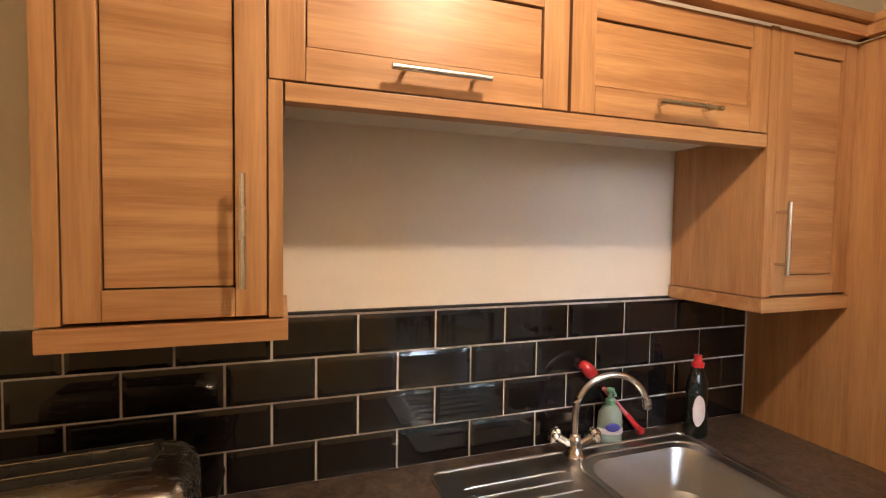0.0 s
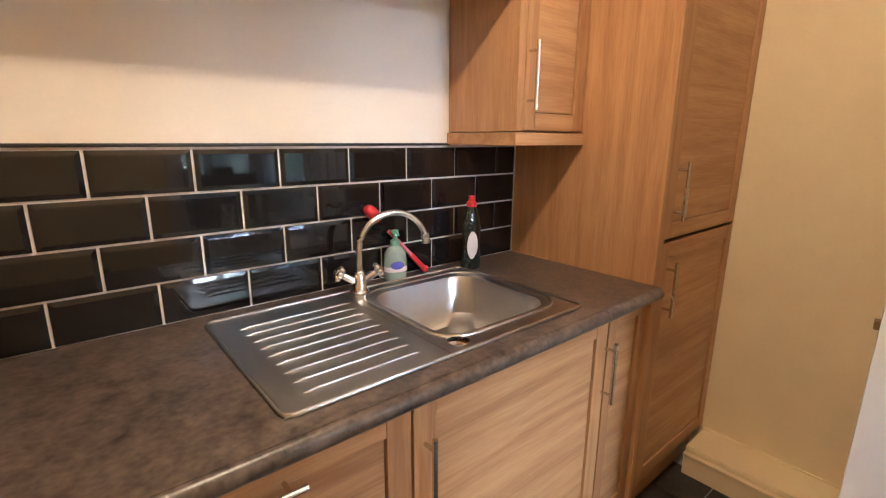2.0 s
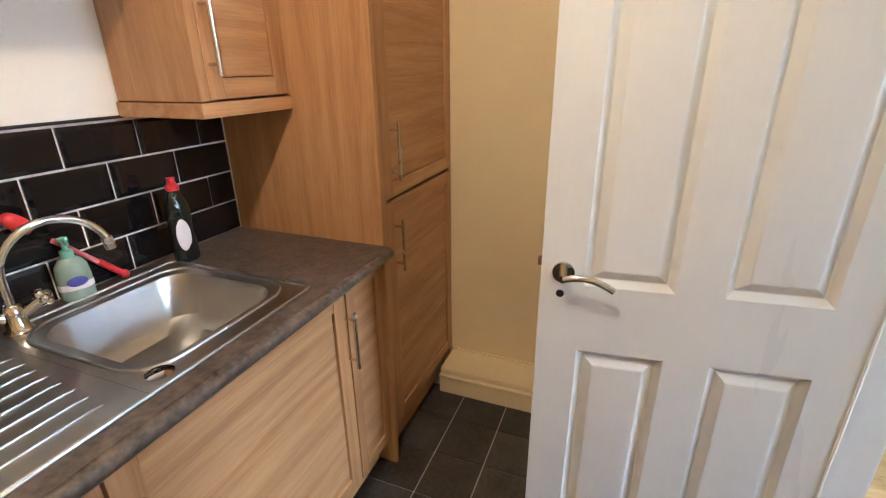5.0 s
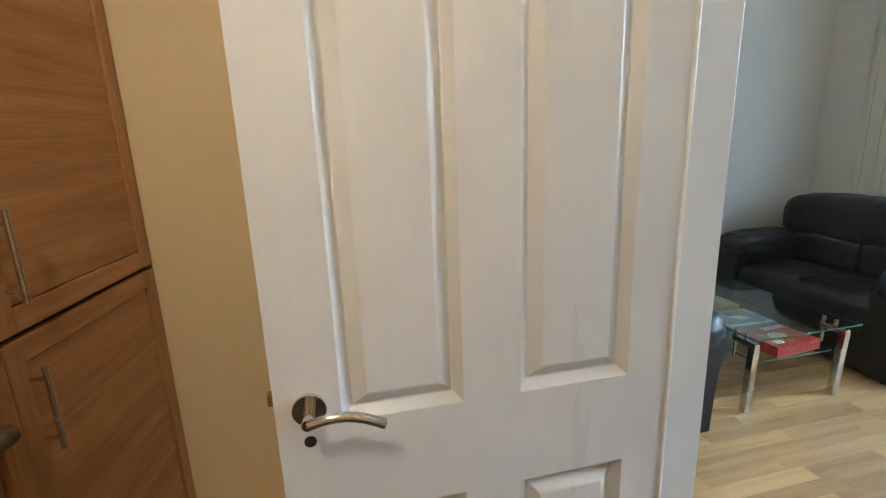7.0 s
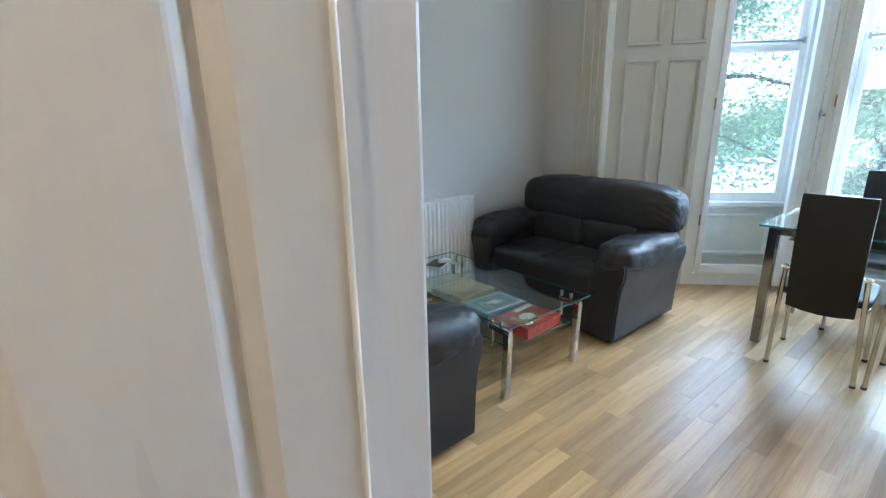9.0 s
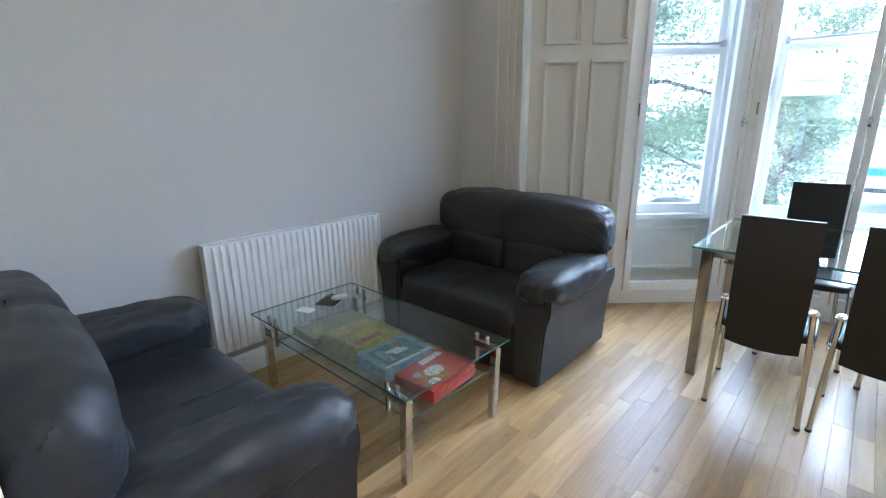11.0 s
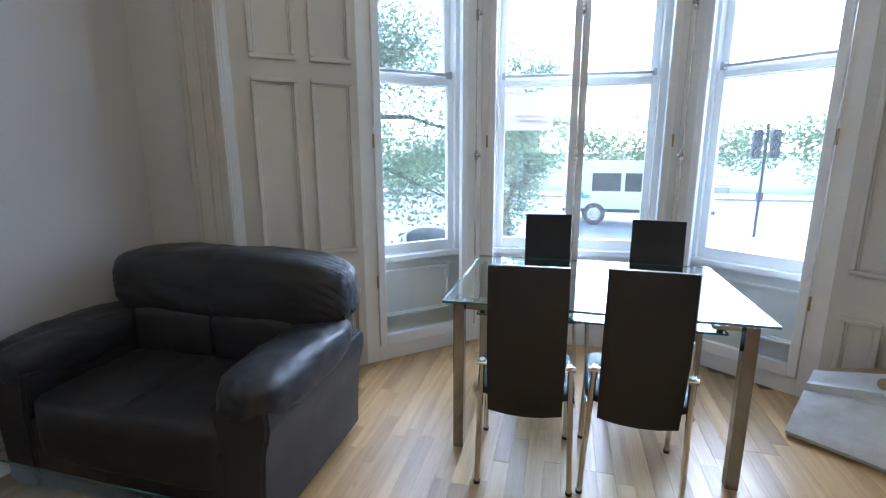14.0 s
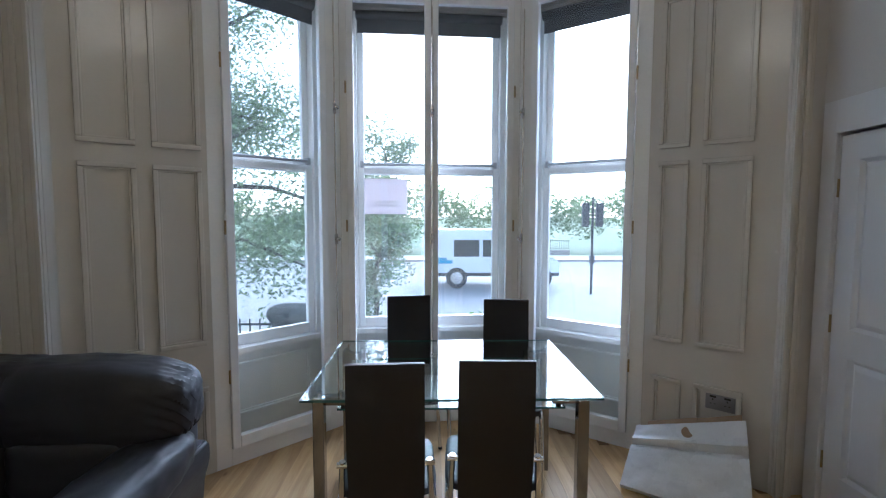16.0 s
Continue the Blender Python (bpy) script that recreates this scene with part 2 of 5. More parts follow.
M_CARD = surface("brown_card", (0.33, 0.23, 0.14), 0.8, vary=0.1)
M_BLIND = surface("charcoal_blind_cloth", (0.035, 0.037, 0.04), 0.85, vary=0.1)
M_STONE = surface("sandstone", (0.34, 0.30, 0.25), 0.85, vary=0.25, scale=4, bump=0.3)
M_ASPHALT = surface("asphalt", (0.27, 0.265, 0.26), 0.8, vary=0.2, scale=1, fine=60, bump=0.2)
M_PAVE = surface("pavement_slab", (0.58, 0.57, 0.55), 0.85, vary=0.15, scale=0.8, fine=30, bump=0.15)
M_GRASS = surface("grass", (0.09, 0.14, 0.04), 0.9, vary=0.3, scale=1.5, fine=40, bump=0.3)
M_IRON = surface("black_iron", (0.02, 0.02, 0.022), 0.5, vary=0.1)
M_VAN = surface("white_vehicle_paint", (0.80, 0.80, 0.80), 0.2, vary=0.02, bump=0)
M_VANBLUE = surface("blue_vehicle_stripe", (0.05, 0.32, 0.50), 0.25, vary=0.04, bump=0)
M_DARKGLASS = surface("tinted_vehicle_glass", (0.02, 0.025, 0.03), 0.08, vary=0.05, bump=0)
M_RUBBER = surface("tyre_rubber", (0.02, 0.02, 0.02), 0.8, vary=0.1)
M_BARK = surface("bark", (0.07, 0.055, 0.045), 0.9, vary=0.3, scale=8, bump=0.5)
M_LEAF = leaves("spring_leaves", (0.17, 0.22, 0.115), 0.35)
M_LEAFB = leaves("hedge_leaves", (0.15, 0.215, 0.075))
M_BULB, bn, bl, bb = material("lit_bulb")
bb.inputs["Emission Color"].default_value, bb.inputs["Emission Strength"].default_value = (1.0, 0.78, 0.5, 1), 30.0
M_HINGE = surface("painted_hinge", (0.42, 0.43, 0.44), 0.4, vary=0.08)
M_STONED = surface("weathered_dark_stone", (0.06, 0.062, 0.052), 0.9, vary=0.3, scale=6, bump=0.4)

# ---- mesh helpers ----


def box(bm, x0, y0, z0, x1, y1, z1, bevel=0.0, m=None):
    x0, x1, y0, y1, z0, z1 = min(x0, x1), max(x0, x1), min(y0, y1), max(y0, y1), min(z0, z1), max(z0, z1)
    vs = bmesh.ops.create_cube(bm, size=1.0)["verts"]
    for v in vs:
        v.co = Vector(((v.co.x + 0.5) * (x1 - x0) + x0, (v.co.y + 0.5) * (y1 - y0) + y0, (v.co.z + 0.5) * (z1 - z0) + z0))
    if bevel:
        es = {e for v in vs for e in v.link_edges}
        out = bmesh.ops.bevel(bm, geom=list(es), offset=bevel, segments=2, profile=0.6, affect="EDGES")
        vs = list({v for f in out["faces"] for v in f.verts} | {v for v in vs if v.is_valid})
    if m is not None:
        bmesh.ops.transform(bm, matrix=m, verts=vs)
    return bm


def cyl(bm, p0, p1, r, r1=None, seg=14):
    p0, p1 = Vector(p0), Vector(p1)
    d = p1 - p0
    m = Matrix.Translation((p0 + p1) / 2) @ d.to_track_quat("Z", "Y").to_matrix().to_4x4()
    bmesh.ops.create_cone(bm, cap_ends=True, segments=seg, radius1=r, radius2=r if r1 is None else r1, depth=d.length, matrix=m)
    return bm


def tube(bm, pts, r, seg=10, square=False):
    """A bar swept along points."""
    pts = [Vector(p) for p in pts]
    rings = []
    n = 4 if square else seg
    for i, p in enumerate(pts):
        d = (pts[min(i + 1, len(pts) - 1)] - pts[max(i - 1, 0)]).normalized()
        up = Vector((0, 0, 1)) if abs(d.z) < 0.95 else Vector((0, 1, 0))
        a = d.cross(up).normalized()
        b = d.cross(a).normalized()
        rings.append([bm.verts.new(p + (a * math.cos(t) + b * math.sin(t)) * r * (1.414 if square else 1))
                      for t in [2 * math.pi * k / n + (math.pi / 4 if square else 0) for k in range(n)]])
    for q, s in zip(rings, rings[1:]):
        for k in range(n):
            bm.faces.new((q[k], q[(k + 1) % n], s[(k + 1) % n], s[k]))
    bm.faces.new(rings[0][::-1])
    bm.faces.new(rings[-1])
    return bm


def lathe(bm, profile, at=(0, 0, 0), seg=20, squash=1.0):
    """Turned shape about z from (radius, height) pairs."""
    rings = [[bm.verts.new(Vector(at) + Vector((r * math.cos(2 * math.pi * k / seg), squash * r * math.sin(2 * math.pi * k / seg), h))) for k in range(seg)] for r, h in profile]
    for q, s in zip(rings, rings[1:]):
        for k in range(seg):
            bm.faces.new((q[k], q[(k + 1) % seg], s[(k + 1) % seg], s[k]))
    bm.faces.new(rings[0][::-1])
    bm.faces.new(rings[-1])
    return bm


def prism(bm, outline, z0, z1):
    """An upright slab over a plan outline (counter-clockwise)."""
    lo = [bm.verts.new((x, y, z0)) for x, y in outline]
    hi = [bm.verts.new((x, y, z1)) for x, y in outline]
    n = len(outline)
    bm.faces.new(lo[::-1])
    bm.faces.new(hi)
    for k in range(n):
        bm.faces.new((lo[k], lo[(k + 1) % n], hi[(k + 1) % n], hi[k]))
    return bm


def puff(bm, x0, y0, z0, x1, y1, z1, power=3.2, cuts=9, wrinkle=0.004, seed=0.0, m=None):
    """A stuffed cushion: a rounded box with soft creases."""
    c = Vector(((x0 + x1) / 2, (y0 + y1) / 2, (z0 + z1) / 2))
    h = Vector((abs(x1 - x0) / 2, abs(y1 - y0) / 2, abs(z1 - z0) / 2))
    sub = bmesh.new()
    bmesh.ops.create_cube(sub, size=2.0)
    bmesh.ops.subdivide_edges(sub, edges=sub.edges[:], cuts=cuts, use_grid_fill=True)
    for v in sub.verts:
        p = v.co
        n = (abs(p.x) ** power + abs(p.y) ** power + abs(p.z) ** power) ** (1 / power)
        q = p / n
        w = noise.noise(Vector((q.x * h.x * 9 + seed, q.y * h.y * 9, q.z * h.z * 9))) * wrinkle * 2
        w += noise.noise(Vector((q.x * h.x * 34 + seed, q.y * h.y * 34, q.z * h.z * 34))) * wrinkle
        v.co = c + Vector((q.x * h.x, q.y * h.y, q.z * h.z)) + q.normalized() * w
    if m is not None:
        bmesh.ops.transform(sub, matrix=m, verts=sub.verts[:])
    me = bpy.data.meshes.new("tmp")
    sub.to_mesh(me)
    sub.free()
    bm.from_mesh(me)
    bpy.data.meshes.remove(me)
    return bm


def mesh_of(name, bm, mat, smooth=False):
    me = bpy.data.meshes.new(name)
    bmesh.ops.recalc_face_normals(bm, faces=bm.faces[:])
    if smooth:
        for f in bm.faces:
            f.smooth = True
        for e in bm.edges:
            if len(e.link_faces) == 2 and e.calc_face_angle(0) > radians(38):
                e.smooth = False
    bm.to_mesh(me)
    bm.free()
    me.materials.append(mat)
    return me


def part(name, bm, mat, parent=None, label="", smooth=False):
    ob = new(name, mesh_of(name, bm, mat, smooth))
    if parent is not None:
        ob.parent = parent
    return tagged(ob, label)


def thing(name, label, category, group="", m=None, kind=""):
    ob = new(name)
    if m is not None:
        ob.matrix_world = m
    return tagged(ob, label, category, group, kind)


def solid(name, bm, mat, label, category, m=None, kind="", group="", smooth=False):
    """A thing of one single mesh."""
    ob = part(name, bm, mat, None, "", smooth)
    if m is not None:
        ob.matrix_world = m
    return tagged(ob, label, category, group, kind)


B = bmesh.new

# ---- the large structure ----
AXIS = -0.40                     # middle of the bay
WALL_Y, WALL_W = -4.93, -5.10      # bay wall of the sitting room, east and west of the bay
PARTY_Y0, PARTY_Y1 = -1.93, -1.846   # wall between the two rooms
XL, XR = 1.96, -2.36             # long walls of the sitting room
CEIL, KCEIL = 3.25, 2.42
DOOR_X0, DOOR_X1 = -0.236, -1.02  # doorway between the rooms


def mir(x):
    return 2 * AXIS - x


bm = B()
box(bm, XR - 0.15, PARTY_Y0, -0.12, XL + 0.15, -6.75, -0.012)
solid("floor_sitting_room", bm, M_OAKGAP, "dark joint bed under the oak strip floor", "floor", kind="structure")
FLOOR = bpy.data.objects["floor_sitting_room"]

bm = B()
box(bm, XL, PARTY_Y0, 0, XL + 0.15, -5.6, CEIL)
solid("wall_east", bm, M_GREIGE, "plain warm grey painted wall behind the radiator", "wall", kind="structure")

# bay wall: a length beside each splay, and over the opening
bm = B()
prism(bm, [(XL, WALL_Y), (1.46, WALL_Y), (1.44, WALL_Y - 0.1), (1.47, -5.6), (XL, -5.6)][::-1], 0, CEIL)
solid("wall_south_east", bm, M_GREIGE, "warm grey painted wall beside the bay panelling", "wall", kind="structure")
bm = B()
prism(bm, [(-2.20, WALL_W), (XR, WALL_W), (XR, -5.9), (-2.24, -5.9), (-2.21, WALL_W - 0.06)], 0, CEIL)
solid("wall_south_west", bm, M_GREIGE, "warm grey painted wall beside the bay panelling", "wall", kind="structure")

# right wall with a closed door in it
DW0, DW1, DWH = -5.01, -4.23, 1.90
bm = B()
box(bm, XR - 0.15, WALL_W - 0.8, 0, XR, DW0, CEIL)
box(bm, XR - 0.15, DW1, 0, XR, PARTY_Y0, CEIL)
box(bm, XR - 0.15, DW0, DWH, XR, DW1, CEIL)
box(bm, XR - 0.15, DW0, 0, XR - 0.10, DW1, DWH)
solid("wall_west", bm, M_GREIGE, "warm grey painted wall with a closed white door", "wall", kind="structure")

# wall between the rooms with the doorway
bm = B()
box(bm, XR - 0.80, PARTY_Y0, 0, DOOR_X1, PARTY_Y1, CEIL)
box(bm, DOOR_X0, PARTY_Y0, 0, XL + 0.15, PARTY_Y1, CEIL)
box(bm, DOOR_X1, PARTY_Y0, 2.02, DOOR_X0, PARTY_Y1, CEIL)
solid("wall_between_rooms", bm, M_CREAM, "cream painted wall with a doorway through it", "wall", kind="structure")

bm = B()
box(bm, XR - 0.15, PARTY_Y1, CEIL, XL + 0.15, -6.6, CEIL + 0.12)
solid("ceiling_sitting_room", bm, M_CEIL, "plain white painted ceiling", "ceiling", kind="structure")

# kitchen shell
KX0, KX1 = -2.75, 0.652
bm = B()
box(bm, KX0 - 0.12, 0.0, 0, KX1 + 0.12, 0.14, KCEIL)
KWALL = solid("wall_kitchen_back", bm, M_KWALL, "pale painted kitchen wall with a tiled splashback", "wall", KM, "structure")
bm = B()
box(bm, KX1, 0.0, 0, KX1 + 0.12, -2.0, KCEIL)
solid("wall_kitchen_east", bm, M_CREAM, "cream yellow painted kitchen end wall", "wall", KM, "structure")
bm = B()
box(bm, KX0 - 0.12, 0.0, 0, KX0, -2.24, KCEIL)
solid("wall_kitchen_west", bm, M_CREAM, "cream painted kitchen end wall", "wall", KM, "structure")
bm = B()
prism(bm, [tuple((KM.inverted() @ Vector((x, y, 0))).xy) for x, y in ((XR - 0.80, PARTY_Y1), (XL, PARTY_Y1), (XL, 0.6), (XR - 0.80, 0.8))], KCEIL, KCEIL + 0.1)
solid("ceiling_kitchen", bm, M_CEIL, "white painted kitchen ceiling", "ceiling", KM, "structure")
bm = B()
box(bm, KX0, 0.0, -0.12, KX1, -2.2, -0.006)
KFLOOR = solid("floor_kitchen", bm, M_FGROUT, "grey grout bed under dark slate floor tiles", "floor", KM, "structure")

# old deep skirting ledge along the kitchen end wall
bm = B()
box(bm, 0.462, -0.585, 0, KX1 - 0.002, -1.98, 0.088, 0.004)
box(bm, 0.454, -0.585, 0.088, KX1 - 0.002, -1.98, 0.100, 0.004)
box(bm, 0.470, -0.585, 0.100, KX1 - 0.002, -1.98, 0.128, 0.010)
box(bm, 0.640, -0.585, 0.128, KX1 - 0.002, -1.98, 0.134)
solid("baseboard_kitchen", bm, M_CREAM, "deep cream painted skirting ledge with a moulded top", "skirting", KM, "structure")

# skirtings of the sitting room


def skirting(name, p0, p1, h=0.13):
    p0, p1 = Vector((*p0, 0)), Vector((*p1, 0))
    d = p1 - p0
    m = Matrix.Translation(p0) @ Matrix.Rotation(math.atan2(d.y, d.x), 4, "Z")
    bm = B()
    box(bm, 0, 0, 0, d.length, 0.016, h - 0.03, 0.002)
    box(bm, 0, 0, h - 0.03, d.length, 0.010, h, 0.004)
    solid(name, bm, M_GLOSS, "white gloss painted skirting board", "skirting", m, "structure")


skirting("baseboard_east", (XL, WALL_Y), (XL, PARTY_Y0))
skirting("baseboard_party", (XL, PARTY_Y0), (DOOR_X0 + 0.1, PARTY_Y0))
skirting("baseboard_west", (XR, PARTY_Y0), (XR, DW1 + 0.1))


def door_frame(name, x0, x1, y0, y1, h, label):
    """Lining, stops and architraves of a doorway through a wall that runs along x."""
    f = thing(name, label, "door frame", kind="structure")
    for s, x in ((-1, x0), (1, x1)):
        bm = B()
        a, b = (x, x - 0.022) if s < 0 else (x, x + 0.022)
        box(bm, a, y0 - 0.002, 0, b, y1 + 0.002, h, 0.002)
        part("jamb", bm, M_DOORW, f)
        for y, d in ((y1, 1), (y0, -1)):
            bm = B()
            o = 1 if s < 0 else -1
            box(bm, x - 0.008 * o, y + 0.002 * d, 0, x + 0.062 * o, y + 0.016 * d, h + 0.05, 0.004)
            box(bm, x + 0.040 * o, y + 0.010 * d, 0, x + 0.064 * o, y + 0.022 * d, h + 0.05, 0.004)
            part("architrave", bm, M_DOORW, f)
    bm = B()
    box(bm, x0, y0, h - 0.022, x1, y1, h)
    part("head", bm, M_DOORW, f)
    return f


door_frame("trim_kitchen_doorway", DOOR_X0, DOOR_X1, PARTY_Y0, PARTY_Y1, 2.02, "white painted door lining and architraves round the open doorway")

# ---- doors ----


def panel_door(w, h, t, panels, mat, cuts=0.013):
    """Leaf in x 0..w, thickness y 0..t, with moulded sunk panels on both faces."""
    bm = B()
    xs = sorted({0, w, *[p[0] for p in panels], *[p[2] for p in panels]})
    zs = sorted({0, h, *[p[1] for p in panels], *[p[3] for p in panels]})
    for i in range(len(xs) - 1):
        for k in range(len(zs) - 1):
            if not any(p[0] <= xs[i] and p[2] >= xs[i + 1] and p[1] <= zs[k] and p[3] >= zs[k + 1] for p in panels):
                box(bm, xs[i], 0, zs[k], xs[i + 1], t, zs[k + 1])
    bmesh.ops.remove_doubles(bm, verts=bm.verts[:], dist=1e-5)
    for x0, z0, x1, z1 in panels:
        for y, s in ((0, 1), (t, -1)):
            rings = []
            for inset, depth in ((0, 0), (0.002, 0.0015), (0.016, 0.0165), (0.019, 0.0175), (0.040, 0.0030), (0.044, 0.0015), (0.050, 0.0013)):
                rings.append([bm.verts.new((x, y + s * depth, z)) for x, z in
                              ((x0 + inset, z0 + inset), (x1 - inset, z0 + inset), (x1 - inset, z1 - inset), (x0 + inset, z1 - inset))])
            for q, r in zip(rings, rings[1:]):
                for k in range(4):
                    bm.faces.new((q[k], q[(k + 1) % 4], r[(k + 1) % 4], r[k]))
            bm.faces.new(rings[-1])
    return bm


LEAF_W, LEAF_T = 0.750, 0.038
panels = [(0.104, 0.140, 0.314, 0.738), (0.420, 0.140, 0.638, 0.738), (0.104, 0.924, 0.314, 1.86), (0.420, 0.924, 0.638, 1.86)]
# stands open at a right angle; x of the leaf runs from the hinge to the handle
hinge = Matrix.Translation((-0.239, -1.843, 0.008)) @ Matrix.Rotation(radians(90.0), 4, "Z")
leaf = thing("door_1", "white four-panel interior door standing open, with a chrome lever handle", "door", m=hinge, kind="structure")
part("leaf", panel_door(LEAF_W, 1.975, LEAF_T, [(LEAF_W - b - 0.0, z0, LEAF_W - a, z1) for a, z0, b, z1 in panels], M_DOORW), M_DOORW, leaf)
for side, y in ((1, LEAF_T), (-1, 0.0)):
    hx, hz = LEAF_W - 0.054, 0.958
    bm = B()
    cyl(bm, (hx, y, hz), (hx, y + side * 0.008, hz), 0.027, seg=24)
    cyl(bm, (hx, y + side * 0.008, hz), (hx, y + side * 0.050, hz), 0.010)
    pts = [(hx - 0.115 * k / 8, y + side * (0.050 + 0.004 * math.sin(k / 8 * 3)), hz + 0.012 * math.sin(k / 8 * math.pi) - 0.018 * (k / 8) ** 2) for k in range(9)]
    tube(bm, pts, 0.0085)
    part("lever_handle", bm, M_CHROME, leaf, "polished chrome lever handle on a round rose", True)
    bm = B()
    cyl(bm, (hx + 0.004, y, hz - 0.060), (hx + 0.004, y + side * 0.002, hz - 0.060), 0.010)
    part("keyhole", bm, M_BLACK, leaf)
bm = B()
box(bm, LEAF_W, 0.010, 0.965, LEAF_W + 0.010, 0.028, 0.985, 0.002)
part("latch", bm, M_BRASS, leaf, "dull metal latch bolt")
# added tube, shaped to draw the bright line on the leaf's rounded edge
bm = B()
tube(bm, [(0.019, LEAF_T - 0.001, 0.004 + 0.245 * k) for k in range(9)], 0.0045, 10)
part("edge_glint", bm, M_GLOSS, leaf, "added white bead drawing the bright line at the hinge edge", True)

m = Matrix.Translation((XR - 0.052, DW1 - 0.012, 0.006)) @ Matrix.Rotation(radians(-90), 4, "Z")
leaf2 = thing("door_2", "closed white panelled door in a white frame", "door", m=m, kind="structure")
w2 = DW1 - DW0 - 0.024
part("leaf", panel_door(w2, DWH - 0.03, 0.04, [(0.1, 0.2, w2 / 2 - 0.05, 0.8), (w2 / 2 + 0.05, 0.2, w2 - 0.1, 0.8), (0.1, 0.94, w2 / 2 - 0.05, 1.75), (w2 / 2 + 0.05, 0.94, w2 - 0.1, 1.75)], M_DOORW), M_DOORW, leaf2)
for z in (0.95, 1.62, 0.25):
    bm = B()
    cyl(bm, (w2 + 0.004, 0.045, z - 0.045), (w2 + 0.004, 0.045, z + 0.045), 0.007)
    part("hinge", bm, M_BRASS, leaf2)
f2 = thing("trim_door_2", "white painted architrave round the closed door", "door frame", kind="structure")
for y0, y1 in ((DW0 + 0.010, DW0 - 0.070), (DW1 - 0.010, DW1 + 0.070)):
    bm = B()
    box(bm, XR + 0.002, y0, 0, XR + 0.018, y1, DWH + 0.15, 0.004)
    box(bm, XR - 0.098, y0, 0, XR + 0.002, y0 + (0.012 if y0 < y1 else -0.012), DWH)
    part("architrave", bm, M_DOORW, f2)
bm = B()
box(bm, XR + 0.002, DW0 + 0.010, DWH - 0.010, XR + 0.020, DW1 - 0.010, DWH + 0.150, 0.004)
part("architrave", bm, M_DOORW, f2)

# ---- the bay ----
BAY = [(1.39, -4.985), (0.868, -5.395), (0.245, -5.985), (-0.998, -6.075), (-1.694, -5.567), (-2.190, -5.120)]


def run(p, q):
    """Frame of a straight length of the bay: x along it from p to q, y outwards, z up."""
    p, q = Vector((*p, 0)), Vector((*q, 0))
    d = q - p
    x = d.normalized()
    z = Vector((0, 0, 1))
    y = z.cross(x)
    if y.y > 0:
        y = -y
    m = Matrix(((x.x, y.x, 0, p.x), (x.y, y.y, 0, p.y), (0, 0, 1, 0), (0, 0, 0, 1)))
    return m, d.length


def sunk_panel(bm, x0, z0, x1, z1, y=0.0):
    """A raised moulding round a slightly sunk field, on the face y."""
    for a, b, c, d in ((x0, z0, x1, z0 + 0.026), (x0, z1 - 0.026, x1, z1), (x0, z0 + 0.026, x0 + 0.026, z1 - 0.026), (x1 - 0.026, z0 + 0.026, x1, z1 - 0.026)):
        box(bm, a, y - 0.021, b, c, y + 0.002, d, 0.007)
    for a, b, c, d in ((x0 + 0.026, z0 + 0.026, x1 - 0.026, z0 + 0.036), (x0 + 0.026, z1 - 0.036, x1 - 0.026, z1 - 0.026), (x0 + 0.026, z0 + 0.036, x0 + 0.036, z1 - 0.036), (x1 - 0.036, z0 + 0.036, x1 - 0.026, z1 - 0.036)):
        box(bm, a, y - 0.010, b, c, y + 0.002, d, 0.003)


def shutter_case(name, p, q, cols, rows):
    m, w = run(p, q)
    t = thing(name, "off-white painted panelled shutter case beside the bay window", "panelling", m=m, kind="structure")
    bm = B()
    box(bm, 0, 0, 0, w, 0.06, CEIL)
    part("backing", bm, M_SHUT, t)
    for a, b in cols:
        for z0, z1 in rows:
            bm = B()
            sunk_panel(bm, a, z0, b, z1)
            part("panel", bm, M_SHUT, t)
    return t


shutter_case("panelling_east", BAY[0], BAY[1], ((0.092, 0.333), (0.402, 0.634)), ((0.10, 0.52), (0.76, 1.750), (1.84, 2.72), (2.80, 3.15)))
shutter_case("panelling_west", BAY[4], BAY[5], ((0.055, 0.222), (0.288, 0.532)), ((0.10, 0.52), (0.74, 1.810), (1.885, 2.75), (2.83, 3.15)))


def pilaster(name, x0, x1, y, marks):
    t = thing(name, "white painted moulded architrave at the edge of the bay", "architrave", kind="structure")
    a, b = min(x0, x1), max(x0, x1)
    bm = B()
    box(bm, a, y, 0, b, y + 0.020, CEIL, 0.003)
    box(bm, a, y - 0.10, 0, b, y - 0.001, CEIL)
    part("board", bm, M_SHUT, t)
    for k in marks:
        bm = B()
        c = a + (b - a) * (k if x1 < x0 else 1 - k)
        box(bm, c - 0.012, y + 0.020, 0, c + 0.012, y + 0.032, CEIL, 0.005)
        part("moulding", bm, M_SHUT, t)
    return t


pilaster("trim_pilaster_east", 1.64, 1.388, WALL_Y, (0.06, 0.30, 0.52, 0.86))
pilaster("trim_pilaster_west", -2.285, -2.188, WALL_W, (0.14, 0.62))

WIN_TOP = 2.97


def casement_frame(bm, x0, x1, z0, z1, y0, y1, w=0.042):
    box(bm, x0, y0, z0, x0 + w, y1, z1, 0.005)
    box(bm, x1 - w, y0, z0, x1, y1, z1, 0.005)
    box(bm, x0 + w, y0, z0, x1 - w, y1, z0 + w * 1.6, 0.005)
    box(bm, x0 + w, y0, z1 - w, x1 - w, y1, z1, 0.005)


